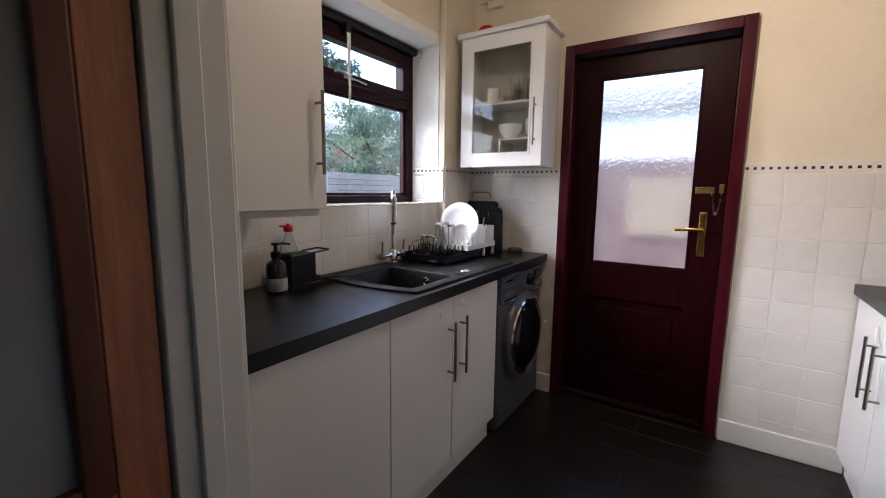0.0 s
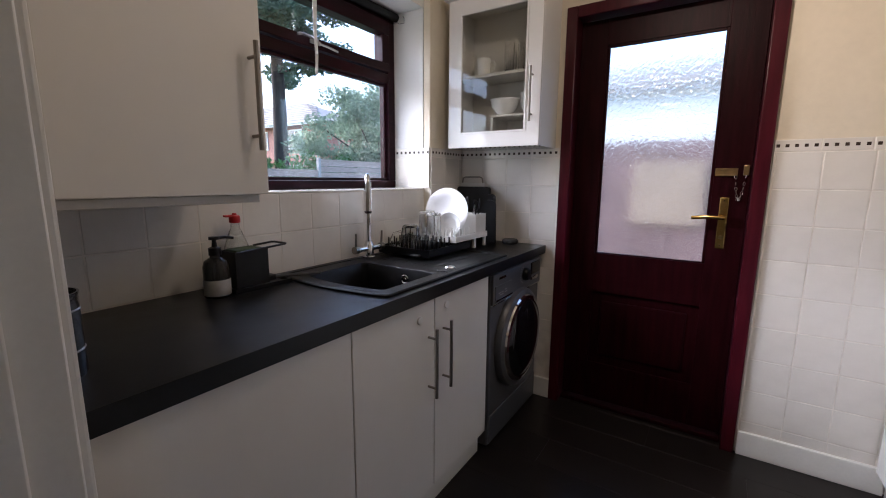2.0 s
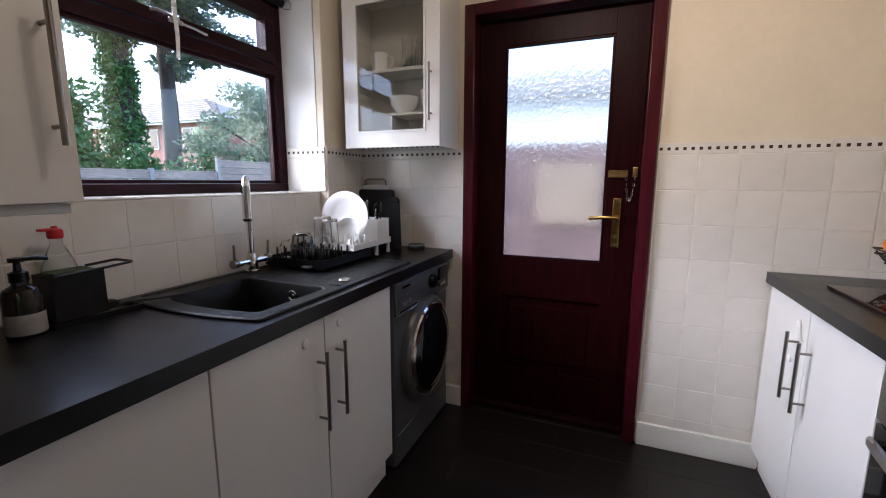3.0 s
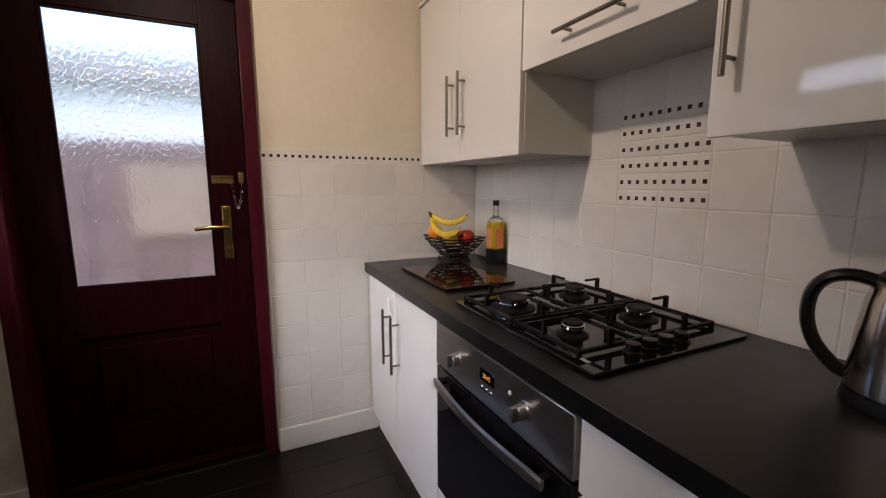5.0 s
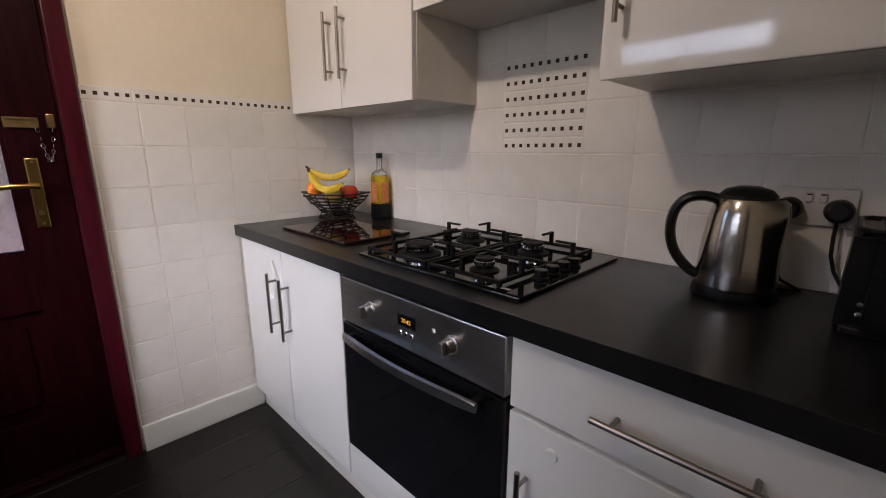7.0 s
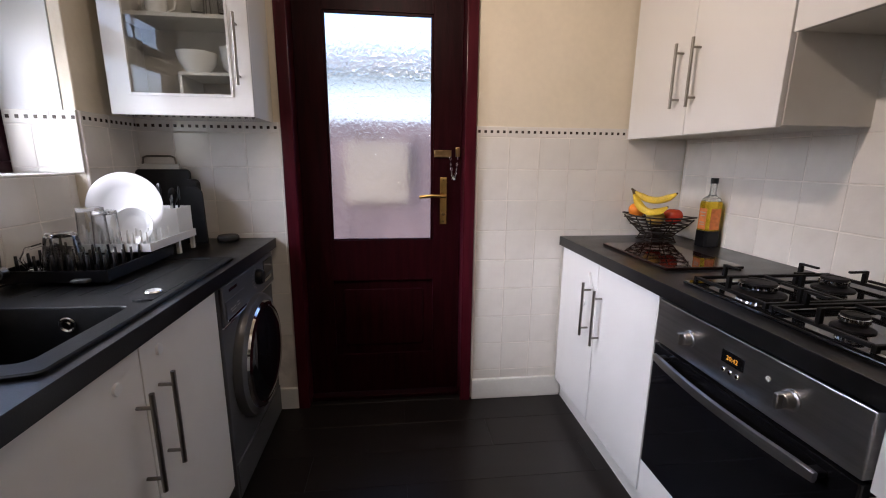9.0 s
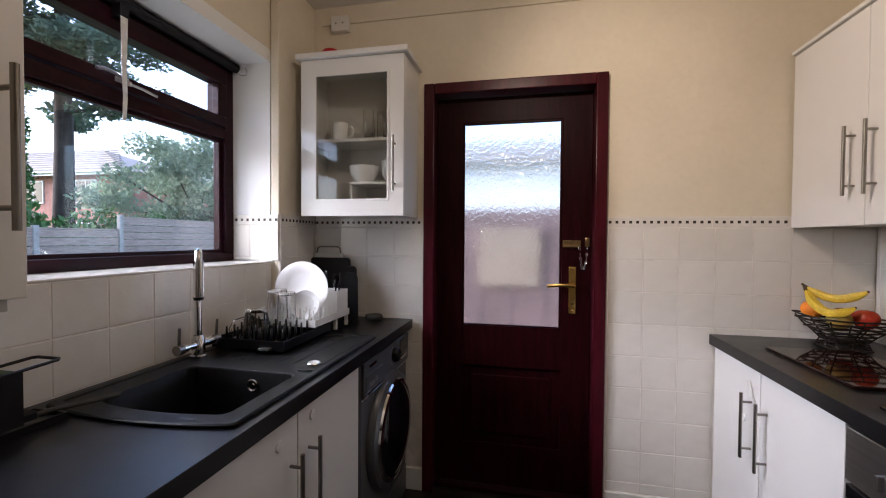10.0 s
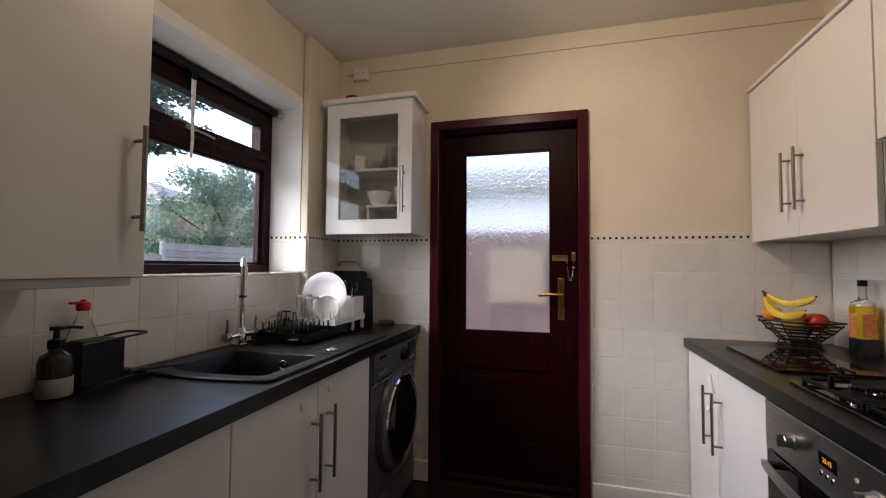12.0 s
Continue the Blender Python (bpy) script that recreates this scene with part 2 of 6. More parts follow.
# pier between the window and the door wall stands proud
solo("wall_pier", B((XL - 0.005, Y1, 0, XL + 0.04, YD + TH, ZC), bevel=0.004), M_WALL, "cream painted pier beside the window", kind="structure")
# hob wall
solo("wall_east", B((XR + TH, 0.36, 0, 1.5, 2.75, ZC)), M_WALL, "painted wall behind the hob, tiled below", kind="structure", smooth=False)
# entrance wall and the hall behind it
bm = B((-1.95, 0.240, 0, XJL - 0.03, YB, ZC), (XJR + 0.03, 0.240, 0, 1.5, YB, ZC), (XJL - 0.03, 0.240, 2.05, XJR + 0.03, YB, ZC))
solo("wall_south", bm, M_WALL, "cream painted entrance wall with a doorway", kind="structure", smooth=False)
# gap in the hall's right side is an added, unseen opening for daylight
bm = B((-1.95, -2.6, 0, -1.8, 0.240, ZC), (1.35, -2.6, 0, 1.5, -1.4, ZC), (1.35, -0.95, 0, 1.5, 0.240, ZC), (1.35, -1.4, 0, 1.5, -0.95, 1.35), (1.35, -1.4, 1.70, 1.5, -0.95, ZC), (-1.8, -2.6, 0, 1.35, -2.45, ZC))
solo("wall_hall", bm, M_WALL, "unseen hall walls with an opening added for daylight", kind="structure", smooth=False)
lining = thing("door_lining", (-0.26, 0.28, 0), "white painted door lining with a stop", "door lining")
lining["kind"] = "structure"
part("jamb", B((XJL - 0.03, 0.237, 0, XJL, YB + 0.004, 2.05), bevel=0.003), M_GLOSSW, lining)
part("jamb", B((XJR, 0.237, 0, XJR + 0.03, YB + 0.004, 2.05), bevel=0.003), M_GLOSSW, lining)
part("head", B((XJL, 0.237, 2.02, XJR, YB + 0.004, 2.05), bevel=0.003), M_GLOSSW, lining)
part("door_stop", B((XJL + 0.0005, 0.275, 0, XJL + 0.012, 0.315, 2.0195), bevel=0.003), M_GLOSSW, lining)
bm = bmesh.new()
for x0, x1 in ((XJL - 0.08, XJL - 0.008), (XJR + 0.008, XJR + 0.08)):
    box(bm, x0, YB, 0, x1, YB + 0.016, 2.11, 0.005, 2)
solo("architrave", bm, M_GLOSSW, "white painted architrave round the doorway", kind="structure")

# skirting
solo("skirting_board", B((0.105, YD - 0.015, 0, 0.60, YD + TH, 0.115), bevel=0.004, seg=2), M_GLOSSW, "white painted skirting board", kind="structure")
solo("skirting_board", B((-0.93, YD - 0.015, 0, DX0, YD + TH, 0.115), bevel=0.004, seg=2), M_GLOSSW, "white painted skirting board", kind="structure")

# ---------------------------------------------------------------- back door
bm = bmesh.new()
FY = 2.463
for x0, x1 in ((DX0, DX0 + 0.055), (DX1 - 0.055, DX1)):
    box(bm, x0, FY, 0, x1, 2.66, DZ, 0.005, 2)
box(bm, DX0 + 0.055, FY, DZ - 0.055, DX1 - 0.055, 2.66, DZ, 0.005, 2)
box(bm, DX0 + 0.05, 2.60, 0, DX0 + 0.07, 2.66, DZ - 0.05)
box(bm, DX1 - 0.07, 2.60, 0, DX1 - 0.05, 2.66, DZ - 0.05)
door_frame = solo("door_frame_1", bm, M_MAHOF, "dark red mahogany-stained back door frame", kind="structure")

LX0, LX1, LZ0, LZ1 = DX0 + 0.058, DX1 - 0.058, 0.033, DZ - 0.058
GX0, GX1, GZ0, GZ1 = -0.613, -0.102, 0.873, 1.935
LY0, LY1 = 2.553, 2.597
solo("door_threshold", B((DX0 + 0.0555, 2.52, 0.0, DX1 - 0.0555, 2.66, 0.024), bevel=0.004), M_MAHO, "dark stained timber threshold", kind="structure")
back_door = thing("door_1", ((LX0 + LX1) / 2, 2.57, LZ0), "dark mahogany-stained back door with an obscure glass panel, closed", "door")
back_door["kind"] = "structure"
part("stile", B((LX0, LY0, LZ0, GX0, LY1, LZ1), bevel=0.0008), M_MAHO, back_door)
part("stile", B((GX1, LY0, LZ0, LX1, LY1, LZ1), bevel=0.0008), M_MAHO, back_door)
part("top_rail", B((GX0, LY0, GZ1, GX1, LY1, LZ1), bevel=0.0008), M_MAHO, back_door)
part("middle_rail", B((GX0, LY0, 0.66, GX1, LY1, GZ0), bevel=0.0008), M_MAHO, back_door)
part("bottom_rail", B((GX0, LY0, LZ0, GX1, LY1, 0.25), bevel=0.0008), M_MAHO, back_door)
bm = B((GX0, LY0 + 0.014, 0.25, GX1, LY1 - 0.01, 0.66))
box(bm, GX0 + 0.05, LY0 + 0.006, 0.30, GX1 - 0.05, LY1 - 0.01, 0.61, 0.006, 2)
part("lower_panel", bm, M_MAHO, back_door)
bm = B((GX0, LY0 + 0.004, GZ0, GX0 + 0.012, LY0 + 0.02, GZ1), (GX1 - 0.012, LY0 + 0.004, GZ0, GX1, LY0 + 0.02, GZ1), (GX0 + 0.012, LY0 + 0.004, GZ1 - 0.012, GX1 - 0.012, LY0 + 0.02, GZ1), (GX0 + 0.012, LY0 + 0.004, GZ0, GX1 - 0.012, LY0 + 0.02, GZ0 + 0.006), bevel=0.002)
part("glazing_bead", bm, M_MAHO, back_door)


def obscure_glass():
    m = material("obscure_glass", (0.97, 0.99, 0.99), 0.15, trans=1.0, ior=1.45)
    nt = m.node_tree
    p = nt.nodes["Principled BSDF"]
    co = nt.nodes["Texture Coordinate"]
    mp = nt.nodes.new("ShaderNodeMapping")
    mp.inputs["Scale"].default_value = (1.0, 0.2, 0.7)
    v = nt.nodes.new("ShaderNodeTexVoronoi")
    v.inputs["Scale"].default_value = 62
    n = nt.nodes.new("ShaderNodeTexNoise")
    n.inputs["Scale"].default_value, n.inputs["Detail"].default_value = 45, 1
    add = nt.nodes.new("ShaderNodeMath")
    add.operation = "ADD"
    b = nt.nodes.new("ShaderNodeBump")
    b.inputs["Strength"].default_value, b.inputs["Distance"].default_value = 0.9, 0.005
    nt.links.new(co.outputs["Object"], mp.inputs[0])
    nt.links.new(mp.outputs[0], v.inputs["Vector"])
    nt.links.new(mp.outputs[0], n.inputs["Vector"])
    nt.links.new(v.outputs["Distance"], add.inputs[0])
    nt.links.new(n.outputs["Fac"], add.inputs[1])
    nt.links.new(add.outputs[0], b.inputs["Height"])
    nt.links.new(b.outputs[0], p.inputs["Normal"])
    return m


M_OBSC = obscure_glass()
g = part("obscure_pane", B((GX0 + 0.001, LY0 + 0.021, GZ0 + 0.001, GX1 - 0.001, LY0 + 0.026, GZ1 - 0.001)), M_OBSC, back_door, "obscure patterned glass pane", smooth=False)
g.visible_shadow = False

# ---------------------------------------------------------------- window
window = thing("window_1", (WX, (Y0 + Y1) / 2, Z0 + 0.006), "dark stained timber window with a top-hung light", "window")
window["kind"] = "structure"
WZ0, WZ1 = Z0 + 0.006, Z1
bm = B((WX - 0.04, Y0, WZ0, WX + 0.03, Y1, WZ0 + 0.04), (WX - 0.04, Y0, WZ1 - 0.05, WX + 0.03, Y1, WZ1),
       (WX - 0.04, Y0, WZ0 + 0.04, WX + 0.03, Y0 + 0.055, WZ1 - 0.05), (WX - 0.04, Y1 - 0.055, WZ0 + 0.04, WX + 0.03, Y1, WZ1 - 0.05),
       (WX - 0.04, Y0 + 0.055, 1.785, WX + 0.03, Y1 - 0.055, 1.835), bevel=0.004, seg=2)
part("window_frame", bm, M_WINF, window)
bm = B((WX - 0.02, Y0 + 0.06, 1.84, WX + 0.045, Y1 - 0.06, 1.885), (WX - 0.02, Y0 + 0.06, 2.03, WX + 0.045, Y1 - 0.06, 2.10),
       (WX - 0.02, Y0 + 0.06, 1.885, WX + 0.045, Y0 + 0.115, 2.03), (WX - 0.02, Y1 - 0.115, 1.885, WX + 0.045, Y1 - 0.06, 2.03), bevel=0.004, seg=2)
part("top_sash", bm, M_WINF, window)
bm = B((WX - 0.015, Y0 + 0.056, WZ0 + 0.041, WX + 0.012, Y1 - 0.056, WZ0 + 0.055), (WX - 0.015, Y0 + 0.056, 1.77, WX + 0.012, Y1 - 0.056, 1.784),
       (WX - 0.015, Y1 - 0.075, WZ0 + 0.055, WX + 0.012, Y1 - 0.056, 1.77), (WX - 0.015, Y0 + 0.056, WZ0 + 0.055, WX + 0.012, Y0 + 0.075, 1.77), bevel=0.002)
part("glazing_bead", bm, M_WINF, window)
for n, z0, z1, x, e in (("lower_pane", WZ0 + 0.05, 1.775, WX - 0.006, 0.07), ("upper_pane", 1.88, 2.035, WX + 0.008, 0.11)):
    g = part(n, B((x, Y0 + e, z0, x + 0.005, Y1 - e, z1)), M_PANE, window, "clear glass pane", smooth=False)
    g.visible_shadow = False
# casement fastener on the top light's lower rail
bm = B((WX + 0.045, 1.545, 1.855, WX + 0.052, 1.605, 1.873), bevel=0.003, seg=2)
tube(bm, [(WX + 0.05, 1.575, 1.864), (WX + 0.066, 1.575, 1.866), (WX + 0.072, 1.54, 1.872), (WX + 0.072, 1.49, 1.874), (WX + 0.07, 1.465, 1.868)], 0.006, 8)
tube(bm, [(WX + 0.052, 1.60, 1.862), (WX + 0.06, 1.64, 1.858), (WX + 0.058, 1.70, 1.852)], 0.005, 8)
part("casement_fastener", bm, M_STEEL, window, "pale metal casement fastener")

# rolled blind under the recess's top, with its tape
blind = thing("roller_blind", (WX + 0.08, 1.56, Z1), "black roller blind wound up under the recess", "blind")
bm = bmesh.new()
rod(bm, (WX + 0.055, Y0 + 0.01, Z1 - 0.024), (WX + 0.055, Y1 - 0.012, Z1 - 0.024), 0.021, seg=20)
part("blind_roll", bm, M_SOFTBLK, blind)
bm = B((WX + 0.046, 1.535, Z1 - 0.085, WX + 0.085, 1.570, Z1 - 0.040), bevel=0.003)
part("pull_bracket", bm, M_BLACK, blind)
bm = bmesh.new()
tape = [(WX + 0.080, 1.552, 2.085), (WX + 0.081, 1.551, 2.00), (WX + 0.083, 1.547, 1.90), (WX + 0.082, 1.552, 1.80), (WX + 0.081, 1.548, 1.72)]
for i, (a, b) in enumerate(zip(tape, tape[1:])):
    wdt = (0.013, 0.011, 0.009, 0.008)[i]
    prism_pts = [Vector(a) + Vector((0, wdt, 0)), Vector(a) - Vector((0, wdt, 0)), Vector(b) - Vector((0, wdt * 0.9, 0)), Vector(b) + Vector((0, wdt * 0.9, 0))]
    lo = [bm.verts.new(p) for p in prism_pts]
    hi = [bm.verts.new(p + Vector((0.0015, 0, 0))) for p in prism_pts]
    bm.faces.new(lo), bm.faces.new(hi[::-1])
    for k in range(4):
        bm.faces.new((lo[k], hi[k], hi[(k + 1) % 4], lo[(k + 1) % 4]))
M_TAPE = material("white_tape", (0.80, 0.80, 0.78), 0.8, var=0.1, scale=60)
part("pull_tape", bm, M_TAPE, blind, "white fabric pull tape")
bm = bmesh.new()
tube(bm, [(WX + 0.10, Y1 - 0.006, Z1 - 0.02), (WX + 0.11, Y1 - 0.006, Z1 - 0.035), (WX + 0.105, Y1 - 0.006, Z1 - 0.055), (WX + 0.085, Y1 - 0.02, Z1 - 0.06), (WX + 0.08, Y1 - 0.035, Z1 - 0.058)], 0.003, 8)
part("end_hook", bm, M_CHROME, blind, "bent silver end hook")


# ---------------------------------------------------------------- cupboards
def bar_handle(parent, a, b, out, inset=0.035):
    """A T-bar handle from a to b, its posts going back along -out."""
    a, b, out = Vector(a), Vector(b), Vector(out)
    d = (b - a).normalized()
    bm = bmesh.new()
    rod(bm, a, b, 0.006, seg=16)
    h = part("handle", bm, M_NICKEL, parent, "brushed nickel bar handle")
    for p in (a + d * inset, b - d * inset):
        bm = bmesh.new()
        rod(bm, p, p - out, 0.0045, seg=12)
        part("handle_post", bm, M_NICKEL, parent)
    return h


def childlock(parent, at, ax):
    bm = bmesh.new()
    lathe(bm, [(0.0, 0.006), (0.013, 0.005), (0.015, 0.0), (0.0, 0.0)], at, 20, Vector(ax))
    part("child_lock", bm, M_WHITEP, parent, "white plastic child lock pad")


def base_unit(name, y0, y1, xf, xb, doors, mat, label, top=0.857, group="base units"):
    """A base cupboard between y0 and y1; xf: door face, xb: the wall side. doors: (y0, y1, z0, z1, handle or None)."""
    s = 1 if xf > xb else -1
    u = thing(name, ((xf + xb) / 2, (y0 + y1) / 2, 0), label, "base unit", group)
    part("body", B((xb, y0 + 0.001, 0.115, xf - s * 0.021, y1 - 0.001, top)), M_CARC, u, smooth=False)
    part("plinth", B((xf - s * 0.055, y0, 0.0, xf - s * 0.037, y1, 0.1145), bevel=0.001), M_CARC, u)
    for a, b, z0, z1, h in doors:
        d = part("door" if z1 - z0 > 0.3 else "drawer_front", B((xf - s * 0.019, a + 0.002, z0, xf, b - 0.002, z1), bevel=0.0025, seg=2), mat, u)
        if h:
            bar_handle(d, h[0], h[1], (s * 0.036, 0, 0))
    return u


LF = -0.877     # left door faces
base_unit("base_unit", 0.37, 0.992, LF, XL, [(0.37, 0.992, 0.118, 0.853, ((LF + 0.041, 0.414, 0.49), (LF + 0.041, 0.414, 0.745)))], M_CABL, "white slab-door base unit under the worktop")
su = base_unit("base_unit", 0.992, 1.812, LF, XL, [(0.992, 1.395, 0.118, 0.853, ((LF + 0.041, 1.350, 0.505), (LF + 0.041, 1.350, 0.757))), (1.395, 1.812, 0.118, 0.853, ((LF + 0.041, 1.443, 0.51), (LF + 0.041, 1.443, 0.763)))], M_CABL, "white double-door sink base unit", top=0.70)
childlock(su, (LF, 1.305, 0.795), (1, 0, 0))
childlock(su, (LF, 1.47, 0.81), (1, 0, 0))

RF = 0.566      # right door faces
ru = base_unit("base_unit", 1.658, 2.468, RF, XR, [(2.078, 2.462, 0.105, 0.848, ((RF - 0.038, 2.132, 0.505), (RF - 0.038, 2.132, 0.752))), (1.660, 2.078, 0.105, 0.848, ((RF - 0.038, 2.028, 0.50), (RF - 0.038, 2.028, 0.746)))], M_CAB, "white gloss double-door base unit beside the oven", top=0.852)
childlock(ru, (RF, 2.190, 0.637), (-1, 0, 0))
bm = bmesh.new()
tube(bm, [(RF - 0.003, 2.152, 0.790), (RF - 0.008, 2.138, 0.780), (RF - 0.011, 2.122, 0.760), (RF - 0.010, 2.113, 0.740), (RF - 0.003, 2.110, 0.725)], 0.0055, 8)
part("child_lock_strap", bm, M_WHITEP, ru, "white plastic child lock strap")
du = base_unit("drawer_unit", 0.41, 1.008, RF, XR, [(0.41, 1.008, 0.685, 0.848, ((RF - 0.038, 0.815, 0.763), (RF - 0.038, 0.545, 0.763))), (0.41, 1.008, 0.105, 0.673, ((RF - 0.038, 0.955, 0.33), (RF - 0.038, 0.955, 0.568)))], M_CAB, "white gloss base unit with a drawer over a door", top=0.852)
childlock(du, (RF, 0.90, 0.62), (-1, 0, 0))


def wall_unit(y0, y1, xf, xb, z0, z1, doors, mat, label, side=None, pelmet=0.0, cornice=False):
    s = 1 if xf > xb else -1
    u = thing("wall_unit", ((xf + xb) / 2, (y0 + y1) / 2, z0), label, "wall cupboard", "wall cupboards")
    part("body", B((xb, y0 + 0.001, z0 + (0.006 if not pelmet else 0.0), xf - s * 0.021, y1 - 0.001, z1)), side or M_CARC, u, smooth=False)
    if pelmet:
        part("pelmet", B((xb + s * 0.01, y0 + 0.002, z0 - pelmet, xf - s * 0.028, y1 - 0.012, z0 - 0.001), bevel=0.002), M_CARC, u)
    for a, b, c, d, h, out in doors:
        dr = part("door", B((xf - s * 0.019, a + 0.0015, c, xf, b - 0.0015, d), bevel=0.0025, seg=2), mat, u)
        if h:
            bar_handle(dr, h[0], h[1], out)
    if cornice:
        part("cornice", B((xb, y0, z1 + 0.001, xf + s * 0.012, y1, z1 + 0.018), bevel=0.004, seg=2), mat, u)
    return u


LW = -1.065
wall_unit(0.37, 0.90, LW, XL, 1.222, 2.12, [(0.37, 0.898, 1.222, 2.118, ((LW + 0.032, 0.862, 1.331), (LW + 0.032, 0.862, 1.586)), (0.032, 0, 0))], M_CABL, "tall white slab-door wall cupboard beside the window", pelmet=0.022)
RW = 0.86
wall_unit(1.636, 2.478, RW, XR + TH, 1.382, 2.13, [(2.062, 2.476, 1.382, 2.128, ((RW - 0.035, 2.115, 1.487), (RW - 0.035, 2.115, 1.734)), (-0.035, 0, 0)), (1.638, 2.062, 1.382, 2.128, ((RW - 0.035, 2.018, 1.484), (RW - 0.035, 2.018, 1.734)), (-0.035, 0, 0))], M_CAB, "white gloss double-door wall cupboard", side=M_SIDE, cornice=True)
hoodu = wall_unit(1.010, 1.635, RW, XR + TH, 1.645, 2.13, [(1.012, 1.633, 1.645, 2.128, ((RW - 0.035, 1.195, 1.704), (RW - 0.035, 1.445, 1.704)), (-0.035, 0, 0))], M_CAB, "white gloss bridging cupboard over the hob", side=M_SIDE, cornice=True)
rc2 = wall_unit(0.41, 1.009, RW, XR + TH, 1.374, 2.13, [(0.41, 1.007, 1.374, 2.128, ((RW - 0.035, 0.965, 1.48), (RW - 0.035, 0.965, 1.735)), (-0.035, 0, 0))], M_CAB, "white gloss single-door wall cupboard", side=M_SIDE, cornice=True)

# glazed corner cupboard
GY, GL, GR, GB, GT = 2.233, -1.360, -0.838, 1.432, 2.185
gc = thing("glazed_cupboard", (-1.1, 2.35, GB), "white wall cupboard with a glass door and crockery", "wall cupboard", "wall cupboards")
bm = B((GL, GY + 0.02, GB, GL + 0.016, YD + TH, GT), (GR - 0.016, GY + 0.02, GB, GR, YD + TH, GT), (GL + 0.016, GY + 0.02, GB, GR - 0.016, YD + TH, GB + 0.016), (GL + 0.016, GY + 0.02, GT - 0.016, GR - 0.016, YD + TH, GT))
part("body", bm, M_CAB, gc, smooth=False)
part("back_panel", B((GL + 0.016, YD - 0.004, GB + 0.016, GR - 0.016, YD + TH - 0.001, GT - 0.016)), M_CARC, gc, smooth=False)
SH2 = 1.812
part("shelf", B((GL + 0.017, GY + 0.05, SH2 - 0.014, GR - 0.017, YD - 0.006, SH2)), M_CARC, gc)
part("cornice", B((GL - 0.022, GY - 0.022, GT, GR + 0.022, YD + TH, GT + 0.028), bevel=0.006, seg=2), M_CAB, gc)
SW = 0.072
bm = ring(bmesh.new(), GL, GB, GR, GT - 0.002, SW, GY, GY + 0.019)
bmesh.ops.bevel(bm, geom=list(bm.edges), offset=0.0015, segments=1, affect="EDGES")
gdoor = part("door", bm, M_CAB, gc, "white framed glass door")
g = part("pane", B((GL + SW - 0.004, GY + 0.009, GB + 0.07, GR - SW + 0.004, GY + 0.012, GT - 0.072)), M_TINT, gdoor, "clear glass pane", smooth=False)
g.visible_shadow = False
bm = ring(bmesh.new(), GL + SW - 0.001, GB + SW - 0.001, GR - SW + 0.001, GT - SW - 0.001, 0.010, GY - 0.003, GY + 0.008)
part("door_moulding", bm, M_CAB, gdoor)
bar_handle(gdoor, (GR - 0.042, GY - 0.032, 1.545), (GR - 0.042, GY - 0.032, 1.80), (0, -0.032, 0))

# ---------------------------------------------------------------- worktops and sink
WT, WR = 0.903, 0.898     # worktop heights, sink side and hob side
SX0, SX1, SY0, SY1 = -1.425, -0.893, 1.128, 2.04   # sink outline
BX0, BX1, BY0, BY1 = -1.325, -0.952, 1.190, 1.515   # bowl
bm = B((XL, 0.37, 0.8575, -0.865, BY0 - 0.01, WT), (XL, BY1 + 0.01, 0.8575, -0.865, YD, WT), (XL, BY0 - 0.01, 0.8575, BX0 - 0.01, BY1 + 0.01, WT), (BX1 + 0.01, BY0 - 0.01, 0.8575, -0.865, BY1 + 0.01, WT))
wl = thing("worktop", (-1.16, 1.4, 0.8575), "matt black laminate worktop with the sink let in", "worktop", "worktops")
part("slab", bm, M_TOP, wl, smooth=False)
part("front_edge", B((-0.8652, 0.37, 0.857, -0.862, YD, WT + 0.0005), bevel=0.001), M_TOP, wl, "black laminate edging")
wr = thing("worktop", (0.87, 1.4, 0.8525), "matt black laminate worktop with the hob on it", "worktop", "worktops")
part("slab", B((0.553, 0.41, 0.8525, XR, YD, WR)), M_TOP, wr, smooth=False)
part("front_edge", B((0.5495, 0.41, 0.852, 0.5532, YD, WR + 0.0005), bevel=0.001), M_TOP, wr, "black laminate edging")

sink = thing("sink", ((SX0 + SX1) / 2, (SY0 + SY1) / 2, WT), "black granite composite sink with a drainer", "sink")
zt = WT + 0.010


def sink_outline(x0, x1, y0, y1, r, bow, n=10):
    """A rounded rectangle whose y0 end bows outward, as points in order."""
    xm = (x0 + x1) / 2
    pts = []
    for cx, cy, a0 in ((x1 - r, y0 + r, -90), (x1 - r, y1 - r, 0), (x0 + r, y1 - r, 90), (x0 + r, y0 + r, 180)):
        pts += [(cx + r * math.cos(radians(a0 + 90 * k / n)), cy + r * math.sin(radians(a0 + 90 * k / n))) for k in range(n + 1)]
    pts += [(x0 + r + (x1 - x0 - 2 * r) * k / 12, y0) for k in range(1, 12)]
    return [(x, y + bow * ((x - xm) / (x1 - x0) * 2) ** 2 if y < y0 + 2 * r else y) for x, y in pts]


def band(bm, lo, hi):
    for k in range(len(lo)):
        m = (k + 1) % len(lo)
        bm.faces.new((lo[k], lo[m], hi[m], hi[k]))


def loop(bm, pts, z):
    return [bm.verts.new((x, y, z)) for x, y in pts]


